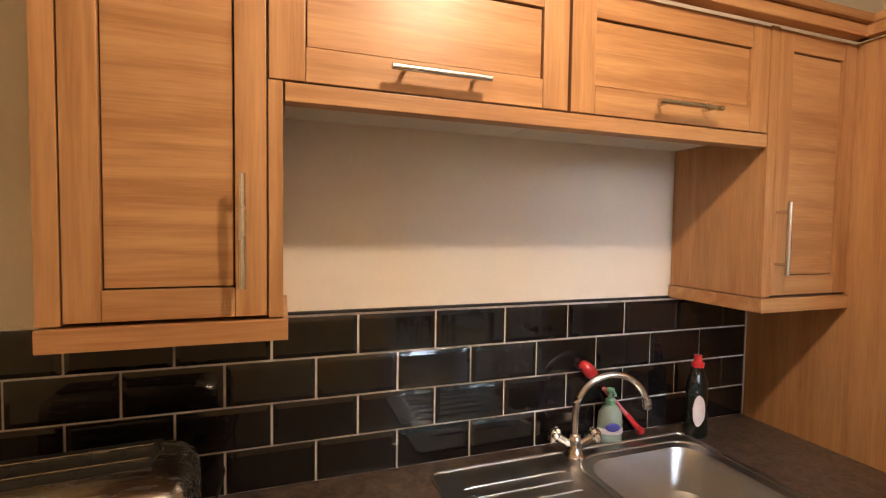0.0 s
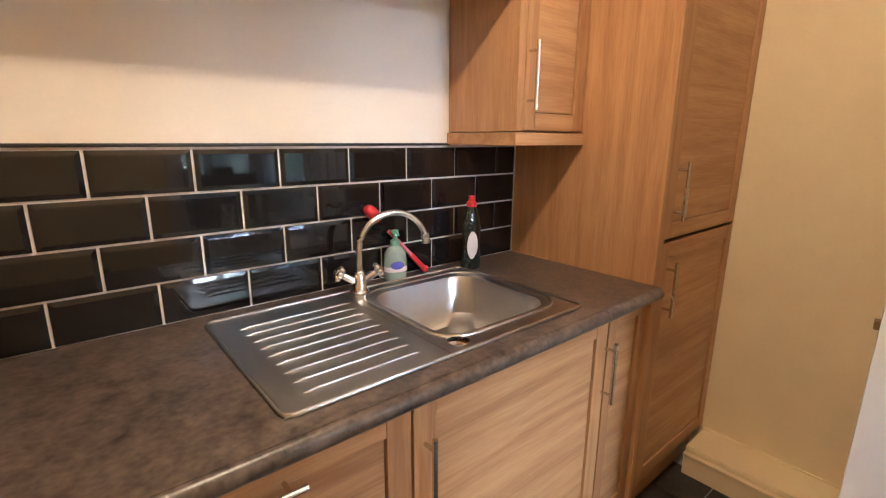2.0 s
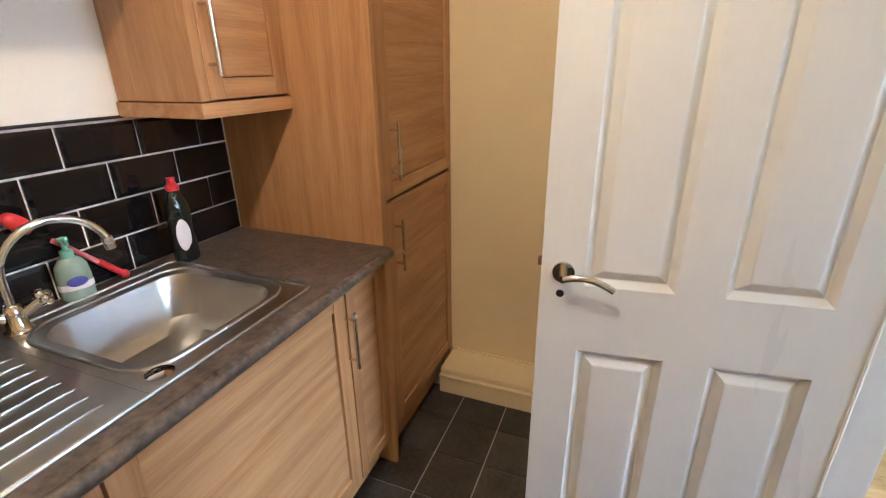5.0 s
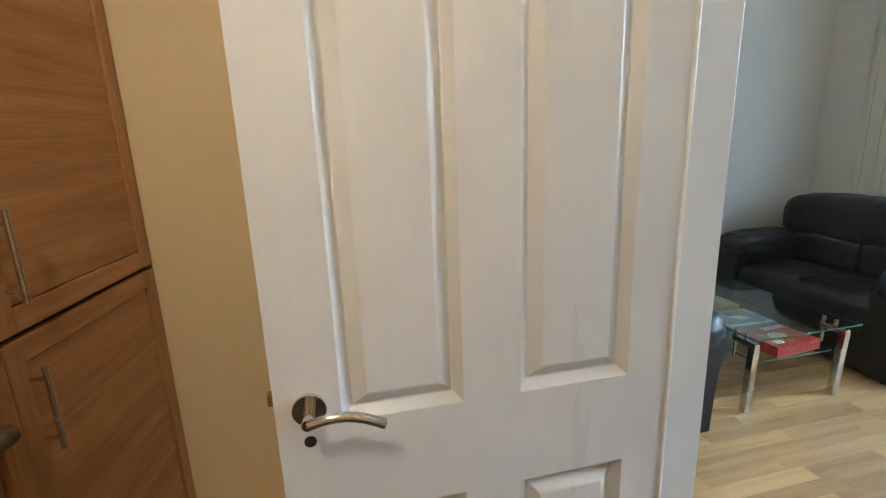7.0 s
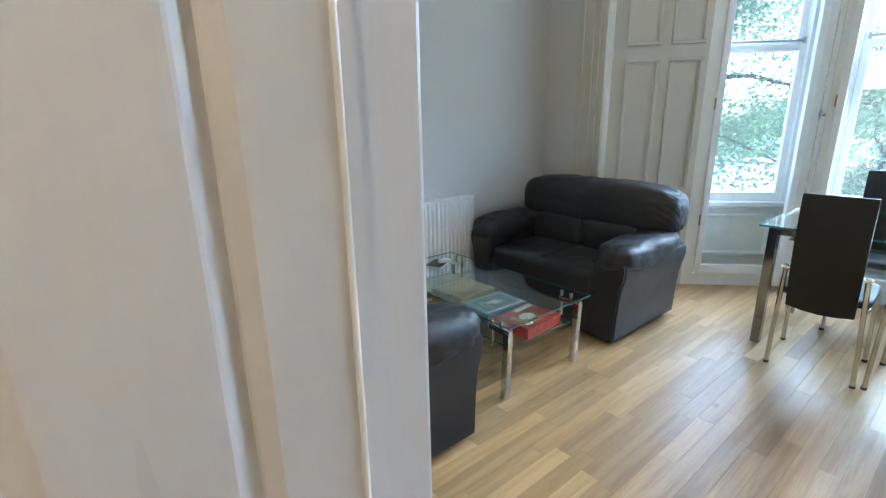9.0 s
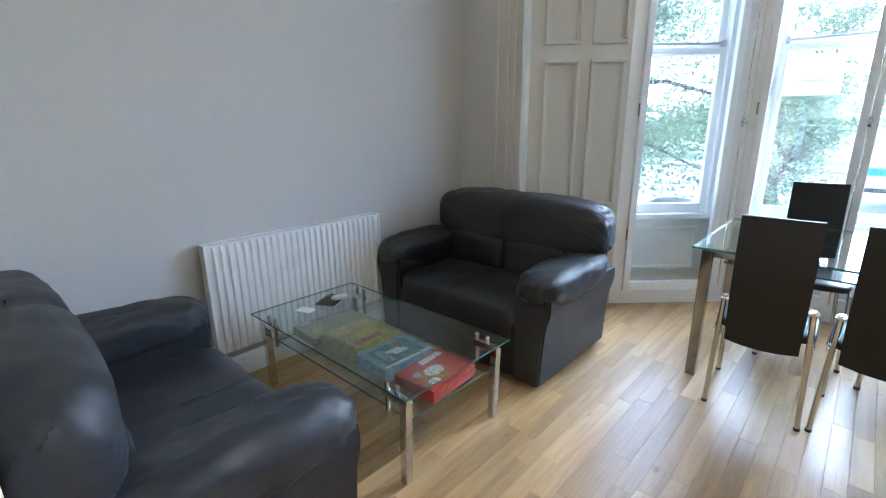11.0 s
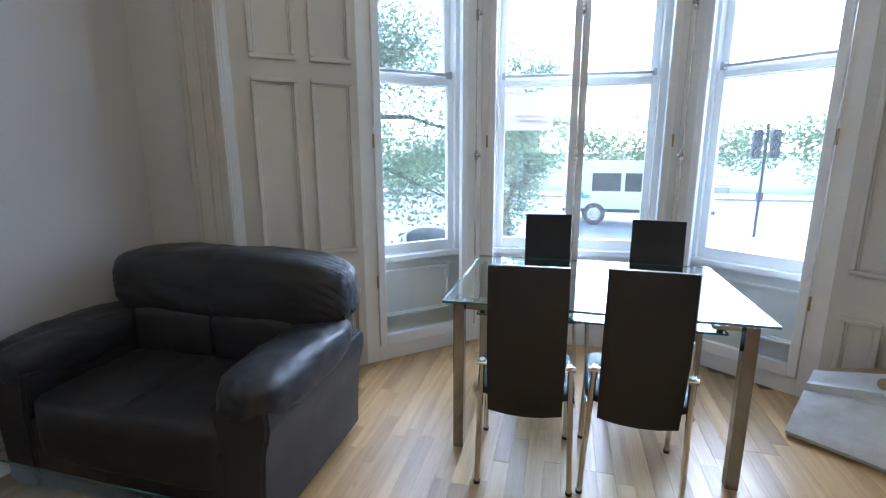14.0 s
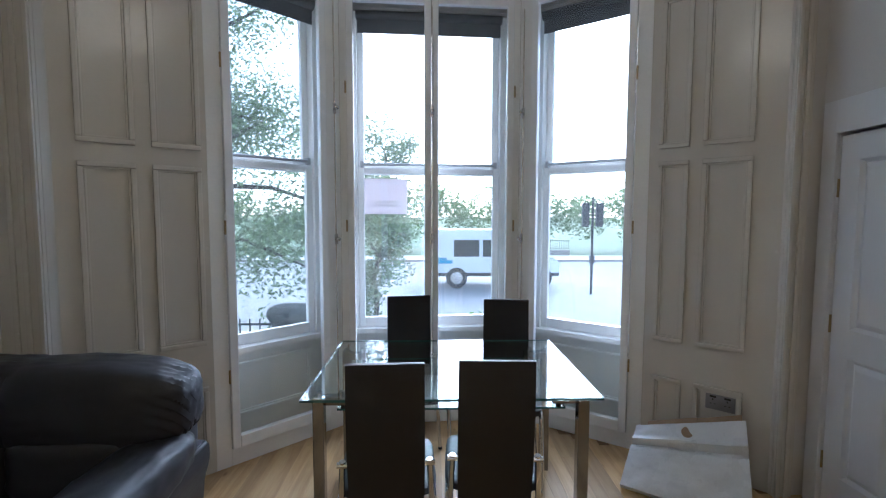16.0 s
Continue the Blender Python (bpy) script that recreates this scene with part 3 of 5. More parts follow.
def catch(bm, x, z, y):
    box(bm, x - 0.012, y - 0.010, z - 0.035, x + 0.012, y, z + 0.035, 0.004)
    cyl(bm, (x, y - 0.010, z), (x, y - 0.035, z), 0.007)
    bmesh.ops.create_uvsphere(bm, u_segments=12, v_segments=8, radius=0.014, matrix=Matrix.Translation((x, y - 0.042, z)))


def bay_window(name, p, q, leaves_n, catches, hinge_at, ea, eb):
    """Secondary casements flush with the room, and a sash window with a panelled apron behind them."""
    m, w = run(p, q)
    t = thing(name, "tall white sash window behind full-height glazed inner casements", "window", m=m, kind="structure")
    # lining with openings
    bm = B()
    box(bm, 0.0, 0.0, 0, ea, 0.030, CEIL, 0.003)
    box(bm, w - eb, 0.0, 0, w, 0.030, CEIL, 0.003)
    box(bm, ea, 0.0, 0, w - eb, 0.030, 0.10, 0.003)
    box(bm, ea, 0.0, WIN_TOP, w - eb, 0.030, CEIL)
    part("window_frame", bm, M_GLOSS, t)
    step = (w - ea - eb) / leaves_n
    for k in range(leaves_n):
        a, b = ea + k * step + 0.002, ea + (k + 1) * step - 0.002
        bm = B()
        casement_frame(bm, a, b, 0.105, WIN_TOP - 0.004, -0.022, 0.020, 0.046)
        c = part("casement", bm, M_UPVC, t)
        bm = B()
        box(bm, a + 0.035, 0.000, 0.15, b - 0.035, 0.004, WIN_TOP - 0.03)
        g = part("pane", bm, M_PANE, c)
        g.visible_shadow = False
    for x in hinge_at:
        for z in (0.55, 1.42, 2.35):
            bm = B()
            cyl(bm, (x, -0.026, z - 0.04), (x, -0.026, z + 0.04), 0.006)
            part("hinge", bm, M_BRASS, t)
    for x in catches:
        bm = B()
        catch(bm, x, 1.33, -0.022)
        catch(bm, x, 2.20, -0.022)
        part("catch", bm, M_CHROME, t, "small chrome espagnolette catch")
        bm = B()
        cyl(bm, (x, -0.026, 0.14), (x, -0.026, 2.9), 0.005)
        part("bolt_rod", bm, M_NICKEL, t)
    # outer sash
    s = 0.205
    bm = B()
    box(bm, -0.02, s + 0.015, -0.5, w + 0.02, s + 0.10, 0.62)
    part("apron", bm, M_APRON, t)
    bm = B()
    sunk_panel(bm, 0.13, 0.20, w - 0.13, 0.55, s + 0.013)
    part("apron_panel", bm, M_APRON, t)
    bm = B()
    box(bm, -0.02, s - 0.060, 0.62, w + 0.02, s + 0.15, 0.66, 0.006)
    part("window_sill", bm, M_GLOSS, t)
    bm = B()
    for a, b in ((-0.08, 0.10), (w - 0.10, w + 0.08)):
        box(bm, a, s - 0.03, 0.66, b, s + 0.10, CEIL)
    box(bm, 0.10, s - 0.03, 2.93, w - 0.10, s + 0.10, CEIL)
    part("sash_box", bm, M_GLOSS, t)
    bm = B()
    casement_frame(bm, 0.10, w - 0.10, 0.66, 1.84, s, s + 0.04, 0.045)
    part("lower_sash", bm, M_GLOSS, t)
    bm = B()
    casement_frame(bm, 0.10, w - 0.10, 1.79, 2.93, s + 0.045, s + 0.085, 0.045)
    part("upper_sash", bm, M_GLOSS, t)
    bm = B()
    cyl(bm, (0.14, s - 0.014, 1.862), (w - 0.14, s - 0.014, 1.862), 0.010)
    box(bm, 0.12, s - 0.02, 1.84, 0.145, s + 0.02, 1.885, 0.003)
    box(bm, w - 0.145, s - 0.02, 1.84, w - 0.12, s + 0.02, 1.885, 0.003)
    part("restrictor_bar", bm, M_HINGE, t, "grey metal sash restrictor bar")
    for z0, z1, y in ((0.72, 1.80, s + 0.02), (1.84, 2.89, s + 0.065)):
        bm = B()
        box(bm, 0.135, y, z0, w - 0.135, y + 0.004, z1)
        part("pane", bm, M_PANE, t).visible_shadow = False
    bm = B()
    cyl(bm, (0.10, s - 0.05, 2.90), (w - 0.10, s - 0.05, 2.90), 0.03)
    box(bm, 0.11, s - 0.052, 2.775, w - 0.11, s - 0.048, 2.90)
    part("roller_blind", bm, M_BLIND, t, "charcoal roller blind rolled up")
    return t, w


for nm, i, n, ca, hi in (("window_1", 1, 1, (0.800,), (0.078,)), ("window_2", 2, 2, (0.626,), (0.042, 1.204)), ("window_3", 3, 1, (0.040,), (0.784,))):
    bay_window(nm, BAY[i], BAY[i + 1], n, ca, hi, (0.086, 0.046, 0.092)[i - 1], (0.112, 0.046, 0.086)[i - 1])

bm = B()
for p, q in ((BAY[1], BAY[2]), (BAY[2], BAY[3]), (BAY[3], BAY[4])):
    m, w = run(p, q)
    box(bm, -0.1, 0.10, CEIL - 0.32, w + 0.1, 0.5, CEIL, m=m)
solid("wall_bay_head", bm, M_STONE, "stone lintel over the bay windows", "wall", kind="structure")
bm = B()
for p in (BAY[2], BAY[3]):
    x, y = p
    s = 1 if p is BAY[2] else -1
    prism(bm, [(x - 0.03 * s, y - 0.055), (x + 0.035 * s, y - 0.035), (x + 0.20 * s, y - 0.16), (x + 0.15 * s, y - 0.32), (x + 0.02 * s, y - 0.34)][::s], -0.9, CEIL)
for p, s in ((BAY[1], 1), (BAY[4], -1)):
    x, y = p
    prism(bm, [(x + 0.02 * s, y - 0.03), (x + 0.10 * s, y + 0.01), (x + 0.60 * s, y - 0.10), (x + 0.60 * s, y - 0.40), (x + 0.16 * s, y - 0.24)][::-s], -0.9, CEIL)
solid("wall_bay_piers", bm, M_STONE, "stone piers between the bay windows", "wall", kind="structure")

# ---- kitchen units ----


def bar_handle(parent, p0, p1, out=-1, r=0.006):
    """A round bar on two posts, in front of a face that looks along -y."""
    p0, p1 = Vector(p0), Vector(p1)
    d = (p1 - p0).normalized()
    o = Vector((0, 0.032 * out, 0))
    bm = B()
    cyl(bm, p0 + o, p1 + o, r, seg=12)
    a = (p1 - p0).length * 0.14
    for q in (p0 + d * a, p1 - d * a):
        cyl(bm, q, q + o, 0.0045, seg=8)
    return part("handle", bm, M_NICKEL, parent, "brushed nickel bar handle", True)


def unit_door(parent, x0, z0, x1, z1, y, level=True, stile=0.050, name="door"):
    """Shaker door: four frame members round a sunk field, the seam's shade painted as a dark sheet."""
    t = 0.020
    bm = B()
    box(bm, x0 + stile + 0.003, y - 0.002, z0 + stile + 0.003, x1 - stile - 0.003, y - t + 0.007, z1 - stile - 0.003, 0.001)
    d = part(name, bm, M_BEECHH if level else M_BEECHV, parent)
    for a, b in ((x0, x0 + stile), (x1 - stile, x1)):
        bm = B()
        box(bm, a, y, z0, b, y - t, z1, 0.0015)
        part("stile", bm, M_BEECHV, d)
    for a, b in ((z0, z0 + stile), (z1 - stile, z1)):
        bm = B()
        box(bm, x0 + stile + 0.0005, y, a, x1 - stile - 0.0005, y - t + 0.0006, b, 0.0015)
        part("rail", bm, M_BEECHH, d)
    bm = B()
    box(bm, x0 + stile - 0.002, y - 0.001, z0 + stile - 0.002, x1 - stile + 0.002, y - 0.004, z1 - stile + 0.002)
    part("groove_shade", bm, M_GAPSHADE, d)
    return d


TOP = 2.058


def wall_unit(label, x0, x1, z0, side, door_x0, door_x1, handle_x=None, hz=(1.45, 1.64)):
    t = thing("wall_cabinet", label, "cabinet", "kitchen wall cabinets", KM)
    bm = B()
    box(bm, x0, -0.004, z0, x1, -0.277, TOP, 0.001)
    part("body", bm, M_BEECHV, t)
    d = unit_door(t, door_x0, z0 + 0.004, door_x1, TOP - 0.004, -0.280)
    for a, b in ((x0, door_x0 - 0.003), (door_x1 + 0.003, x1)):
        if b - a > 0.006:
            bm = B()
            box(bm, a, -0.277, z0, b, -0.300, TOP if side < 0 or a < -1.7 else 1.786, 0.001)
            part("filler", bm, M_BEECHV, t)
    bar_handle(d, (handle_x, -0.30, hz[0]), (handle_x, -0.30, hz[1]))
    bm = B()
    box(bm, x0 - (0.008 if side < 0 else -0.0), -0.004, z0 - 0.040, x1 + (0.008 if side > 0 else 0), -0.308, z0 - 0.003, 0.002)
    part("pelmet", bm, M_BEECHH, t)
    return t


wall_unit("beech-effect wall cabinet with a long bar handle, beside the opening", -1.853, -1.497, 1.376, 1, -1.818, -1.524, -1.561, (1.431, 1.621))
wall_unit("narrow beech-effect wall cabinet against the tall unit", -0.332, -0.004, 1.368, -1, -0.300, -0.006, -0.286, (1.428, 1.615))

for x0, x1, h0, h1 in ((-1.494, -0.924, -1.313, -1.118), (-0.920, -0.335, -0.712, -0.526)):
    t = thing("bridging_cabinet", "beech-effect lift-up cabinet bridging over the sink", "cabinet", "bridging cabinets over the sink", KM)
    bm = B()
    box(bm, x0, -0.004, 1.786, x1, -0.277, TOP)
    part("body", bm, M_CARC, t)
    d = unit_door(t, (-1.522 if x0 < -1.4 else x0) + 0.002, 1.7885, x1 - 0.002, TOP - 0.004, -0.280, stile=0.060)
    # dark strip that paints the shade in the gaps round this door
    bm = B()
    box(bm, x0 + 0.001, -0.2775, 1.786, x1 - 0.001, -0.2795, TOP - 0.002)
    part("gap_shade_strip", bm, M_GAPSHADE, t)
    bar_handle(d, (h0, -0.30, 1.824), (h1, -0.30, 1.824))
bm = B()
box(bm, -1.494, -0.262, 1.752, -0.335, -0.300, 1.785, 0.002)
solid("light_rail", bm, M_BEECHH, "beech-effect rail under the bridging cabinets", "trim", KM)

# cornice round the tops
bm = B()
for x0, y0, x1, y1 in ((-1.87, -0.30, -0.002, -0.335), (-0.03, -0.30, 0.002, -0.60), (-0.03, -0.59, 0.65, -0.635)):
    box(bm, x0, y0, TOP + 0.002, x1, y1, TOP + 0.034, 0.004)
    box(bm, x0, y0 + 0.01, TOP + 0.034, x1, y1 - 0.014, TOP + 0.058, 0.006)
solid("cornice", bm, M_BEECHH, "beech-effect moulded cornice along the cabinet tops", "trim", KM)

# tall larder unit
t = thing("tall_cabinet", "tall beech-effect larder cabinet with two stacked doors", "cabinet", m=KM)
bm = B()
box(bm, 0.0, -0.002, 0, 0.020, -0.592, TOP, 0.0015)
part("end_panel", bm, M_BEECHY, t)
bm = B()
box(bm, 0.0205, -0.002, 0.14, 0.648, -0.556, TOP)
# carcass coloured dark so the gaps between its doors look shaded
part("body", bm, M_GAPSHADE, t)
bm = B()
box(bm, 0.0205, -0.557, 0.10, 0.060, -0.582, TOP, 0.0015)
part("filler", bm, M_BEECHV, t)
bm = B()
box(bm, 0.0205, -0.52, 0, 0.648, -0.535, 0.14)
part("plinth", bm, M_BEECHH, t)
d = unit_door(t, 0.064, 0.145, 0.648, 1.028, -0.558)
bar_handle(d, (0.112, -0.578, 0.780), (0.112, -0.578, 0.966))
d = unit_door(t, 0.064, 1.041, 0.648, 1.915, -0.558)
bar_handle(d, (0.112, -0.578, 1.100), (0.112, -0.578, 1.284))
bm = B()
box(bm, 0.064, -0.558, 1.922, 0.648, -0.578, TOP - 0.002, 0.0015)
part("top_panel", bm, M_BEECHH, t)

# base units
for nm, lab, x0, x1, hd in (
        ("base_cabinet", "beech-effect base front with a level bar handle", -1.500, -0.912, ((-1.325, 0.815), (-1.136, 0.815))),
        ("base_cabinet", "beech-effect sink base cabinet, door shut", -0.909, -0.219, ((-0.880, 0.590), (-0.880, 0.782))),
        ("base_cabinet", "narrow beech-effect base cabinet beside the tall unit", -0.216, -0.004, ((-0.226, 0.600), (-0.226, 0.790))),
        ("base_cabinet", "beech-effect base cabinet under the worktop", -2.100, -1.504, ((-2.06, 0.569), (-2.06, 0.761))),
        ("base_cabinet", "beech-effect base cabinet under the worktop", -2.740, -2.104, ((-2.14, 0.569), (-2.14, 0.761)))):
    t = thing(nm, lab, "cabinet", "kitchen base cabinets", KM)
    sink = x0 == -0.909
    bm = B()
    box(bm, x0, -0.03, 0.12, x1, -0.555, 0.66 if sink else 0.868)
    if sink:
        box(bm, x0, -0.535, 0.66, x1, -0.555, 0.868)
    # dark carcass colour stands for the shade between the fronts
    part("body", bm, M_GAPSHADE, t)
    d = unit_door(t, x0 + 0.0015, 0.135, x1 - 0.0015, 0.862, -0.560, stile=0.055 if x1 - x0 > 0.3 else 0.042)
    (a, za), (b, zb) = hd
    bar_handle(d, (a, -0.580, za), (b, -0.580, zb))
    bm = B()
    box(bm, x0, -0.50, 0, x1, -0.515, 0.12)
    part("plinth", bm, M_BEECHH, t)
# worktop with the bowl cut out
BX0, BX1, BY0, BY1 = -0.745, -0.365, -0.125, -0.495
ZT = 0.910
bm = B()
for x0, y0, x1, y1 in ((-2.745, -0.002, BX0, -0.612), (BX1, -0.002, -0.001, -0.612), (BX0, -0.002, BX1, BY0), (BX0, BY1, BX1, -0.612)):
    box(bm, x0, y0, ZT - 0.040, x1, y1, ZT)
bmesh.ops.remove_doubles(bm, verts=bm.verts[:], dist=1e-5)
wt = thing("worktop", "mottled brown-grey laminate worktop with a rounded front edge", "worktop", m=KM)
part("slab", bm, M_WORKTOP, wt)
bm = B()
tube(bm, [(-2.745, -0.610, ZT - 0.020), (-0.001, -0.610, ZT - 0.020)], 0.0195, 14)
part("front_edge", bm, M_WORKTOP, wt, "rounded laminate front edge", True)

# sink


def rrect(x0, y0, x1, y1, r, n=7):
    pts = []
    for cx, cy, a in ((x1 - r, y1 - r, 0), (x0 + r, y1 - r, 90), (x0 + r, y0 + r, 180), (x1 - r, y0 + r, 270)):
        pts += [(cx + r * math.cos(radians(a + 90 * k / n)), cy + r * math.sin(radians(a + 90 * k / n))) for k in range(n + 1)]
    return pts


sink = thing("sink", "stainless steel inset sink with a ribbed drainer", "sink", m=KM)
SX0, SX1, SY0, SY1 = -1.146, -0.333, -0.562, -0.066
bm = B()
zt = ZT + 0.004
bx0, by0, bx1, by1 = BX0 + 0.004, BY1 + 0.004, BX1 - 0.004, BY0 - 0.004
loops = []
for (a, b, c, d, r), z in (((bx0 - 0.020, by0 - 0.016, bx1 + 0.020, by1 + 0.016, 0.085), zt), ((bx0, by0, bx1, by1, 0.075), zt - 0.004), ((bx0 + 0.006, by0 + 0.006, bx1 - 0.006, by1 - 0.006, 0.072), zt - 0.02),
                           ((bx0 + 0.018, by0 + 0.018, bx1 - 0.018, by1 - 0.018, 0.075), zt - 0.12), ((bx0 + 0.045, by0 + 0.045, bx1 - 0.045, by1 - 0.045, 0.07), zt - 0.150),
                           ((bx0 + 0.10, by0 + 0.10, bx1 - 0.10, by1 - 0.10, 0.05), zt - 0.156)):
    loops.append([bm.verts.new((x, y, z)) for x, y in rrect(a, b, c, d, r)])
for q, s in zip(loops, loops[1:]):
    n = len(q)
    for k in range(n):
        bm.faces.new((q[k], q[(k + 1) % n], s[(k + 1) % n], s[k]))
bm.faces.new(loops[-1])
part("bowl", bm, M_SINK, sink, "deep rounded steel bowl", True)
bm = B()
# plate with the bowl's rim left open, and a raised outer edge
rim = rrect(bx0 - 0.020, by0 - 0.016, bx1 + 0.020, by1 + 0.016, 0.085)
outer = []
cx, cy = (bx0 + bx1) / 2, (by0 + by1) / 2
for x, y in rim:
    dx, dy = x - cx, y - cy
    s = min((SX1 - cx) / dx if dx > 1e-9 else 9, (bx0 - 0.05 - cx) / dx if dx < -1e-9 else 9, (SY1 - cy) / dy if dy > 1e-9 else 9, (SY0 - cy) / dy if dy < -1e-9 else 9)
    outer.append((cx + dx * s, cy + dy * s))
a = [bm.verts.new((x, y, zt)) for x, y in rim]
b = [bm.verts.new((x, y, zt)) for x, y in outer]
n = len(a)
for k in range(n):
    bm.faces.new((a[k], a[(k + 1) % n], b[(k + 1) % n], b[k]))
box(bm, SX0, SY0, zt - 0.003, bx0 - 0.05, SY1, zt - 0.001)
for x0, y0, x1, y1 in ((SX1 - 0.04, SY1 - 0.04, SX1, SY1), (SX1 - 0.04, SY0, SX1, SY0 + 0.04)):
    box(bm, x0, y0, zt - 0.002, x1, y1, zt - 0.0005)
part("deck", bm, M_DECK, sink, "", True)
bm = B()
tube(bm, [(x, y, zt) for x, y in rrect(SX0, SY0, SX1, SY1, 0.02, 3)] + [(SX1, SY1 - 0.02, zt)], 0.0045, 8)
tube(bm, [(x, y, zt + 0.001) for x, y in rrect(bx0 - 0.026, by0 - 0.022, bx1 + 0.026, by1 + 0.022, 0.088)] + [(bx1 + 0.026, by1 - 0.066, zt + 0.001)], 0.0045, 8)
part("rim", bm, M_DECK, sink, "", True)
for k in range(9):
    y = -0.155 - k * 0.044
    bm = B()
    tube(bm, [(SX0 + 0.055, y, zt - 0.003), (SX0 + 0.075, y, zt + 0.001), (bx0 - 0.085 - 0.004 * k, y, zt + 0.001), (bx0 - 0.065 - 0.004 * k, y, zt - 0.003)], 0.0024, 8)
    part("drainer_rib", bm, M_DECK, sink, "", True)
bm = B()
lathe(bm, [(0.001, 0.0), (0.038, 0.0), (0.042, 0.003), (0.030, 0.005), (0.022, 0.002)], (cx + 0.02, cy, zt - 0.156))
part("waste", bm, M_CHROME, sink, "chrome waste fitting", True)
bm = B()
lathe(bm, [(0.001, 0.0), (0.024, 0.0), (0.026, 0.003), (0.020, 0.005)], (bx0 - 0.0, by0 - 0.030, zt - 0.001))
part("overflow", bm, M_CHROME, sink, "", True)

# mixer tap
tap = thing("mixer_tap", "chrome swan-neck mixer tap with two cross handles", "tap", m=KM @ Matrix.Translation((-0.742, -0.098, zt)))
bm = B()
lathe(bm, [(0.028, 0), (0.028, 0.006), (0.021, 0.014), (0.019, 0.045), (0.016, 0.062), (0.012, 0.066)])
part("body", bm, M_CHROME, tap, "", True)
bm = B()
tube(bm, [(0, 0, 0.05), (0, 0, 0.12)] + [(0.105 - 0.105 * math.cos(radians(a)), -0.040 * (1 - math.cos(radians(a))) / 2, 0.12 + 0.105 * math.sin(radians(a))) for a in range(8, 166, 8)], 0.0095, 12)
part("spout", bm, M_CHROME, tap, "", True)
bm = B()
cyl(bm, (0.2040, -0.0393, 0.156), (0.2090, -0.0397, 0.126), 0.0125)
part("nozzle", bm, M_STEEL, tap, "", True)
for s in (-1, 1):
    d = Vector((s * 0.80, -0.25 * s, 0.52)).normalized()
    bm = B()
    cyl(bm, Vector((0, 0, 0.028)), Vector((0, 0, 0.028)) + d * 0.055, 0.011)
    part("arm", bm, M_CHROME, tap, "", True)
    h = Vector((0, 0, 0.028)) + d * 0.066
    bm = B()
    m = Matrix.Translation(h) @ d.to_track_quat("Z", "Y").to_matrix().to_4x4()
    for k in range(6):
        a = 2 * math.pi * k / 6
        bmesh.ops.create_uvsphere(bm, u_segments=8, v_segments=6, radius=0.0105, matrix=m @ Matrix.Translation((0.014 * math.cos(a), 0.014 * math.sin(a), 0)))
    bmesh.ops.create_uvsphere(bm, u_segments=12, v_segments=8, radius=0.017, matrix=m)
    part("tap_head", bm, M_CHROME, tap, "fluted chrome tap head", True)

# sponge in the bowl
bm = B()
puff(bm, -0.045, -0.030, 0, 0.045, 0.030, 0.022, 2.6, 6, 0.006)
solid("dishcloth", bm, surface("pale_cloth", (0.55, 0.53, 0.42), 0.9, vary=0.2, scale=20, bump=0.4), "crumpled pale dishcloth lying in the sink bowl", "cloth", KM @ Matrix.Translation((-0.505, -0.375, zt - 0.154)), smooth=True)

# hand soap
soap = thing("soap_dispenser", "clear hand soap pump bottle with green liquid and a blue label", "soap bottle", m=KM @ pose(-0.583, -0.045, ZT, 0, 0, -18))
bm = B()
lathe(bm, [(0.030, 0), (0.036, 0.006), (0.037, 0.06), (0.034, 0.09), (0.022, 0.108), (0.014, 0.112)], seg=24, squash=0.62)
part("bottle", bm, M_SOAP, soap, "", True)
bm = B()
lathe(bm, [(0.014, 0.111), (0.014, 0.128), (0.006, 0.132), (0.005, 0.150), (0.011, 0.152), (0.011, 0.160)])
tube(bm, [(0, 0, 0.156), (0, -0.03, 0.156), (0, -0.036, 0.150)], 0.0045, 8)
part("pump", bm, M_MINT, soap, "mint green pump", True)
bm = B()
lathe(bm, [(0.0366, 0.030), (0.0376, 0.031), (0.0376, 0.045), (0.0366, 0.046)], seg=24, squash=0.62)
part("label", bm, M_LABELW, soap)
bm = B()
bmesh.ops.create_uvsphere(bm, u_segments=16, v_segments=8, radius=1, matrix=Matrix.Translation((0, -0.0235, 0.052)) @ Matrix.Diagonal((0.022, 0.0025, 0.013, 1)))
part("label_badge", bm, M_LABELB, soap, "blue oval badge", True)

# dish brush leaning behind the tap
brush = thing("dish_brush", "red washing-up brush with a pink handle leaning on the tiles", "brush", m=KM)
b0, b1 = Vector((-0.452, -0.030, ZT + 0.006)), Vector((-0.628, -0.024, ZT + 0.192))
dd = (b1 - b0).normalized()
bm = B()
tube(bm, [b0 + dd * s for s in (0.0, 0.06, 0.085)], 0.009, 10)
bmesh.ops.create_uvsphere(bm, u_segments=10, v_segments=8, radius=0.013, matrix=Matrix.Translation(b0 + dd * 0.005))
part("grip", bm, M_RED, brush, "", True)
bm = B()
tube(bm, [b0 + dd * s for s in (0.085, 0.15, 0.205)], 0.0065, 10)
part("handle", bm, M_PINK, brush, "translucent pink handle", True)
bm = B()
puff(bm, -0.020, -0.018, -0.032, 0.020, 0.018, 0.032, 2.8, 5, 0.002, m=Matrix.Translation(b1 + dd * 0.03) @ dd.to_track_quat("Z", "Y").to_matrix().to_4x4())
part("head", bm, M_RED, brush, "", True)

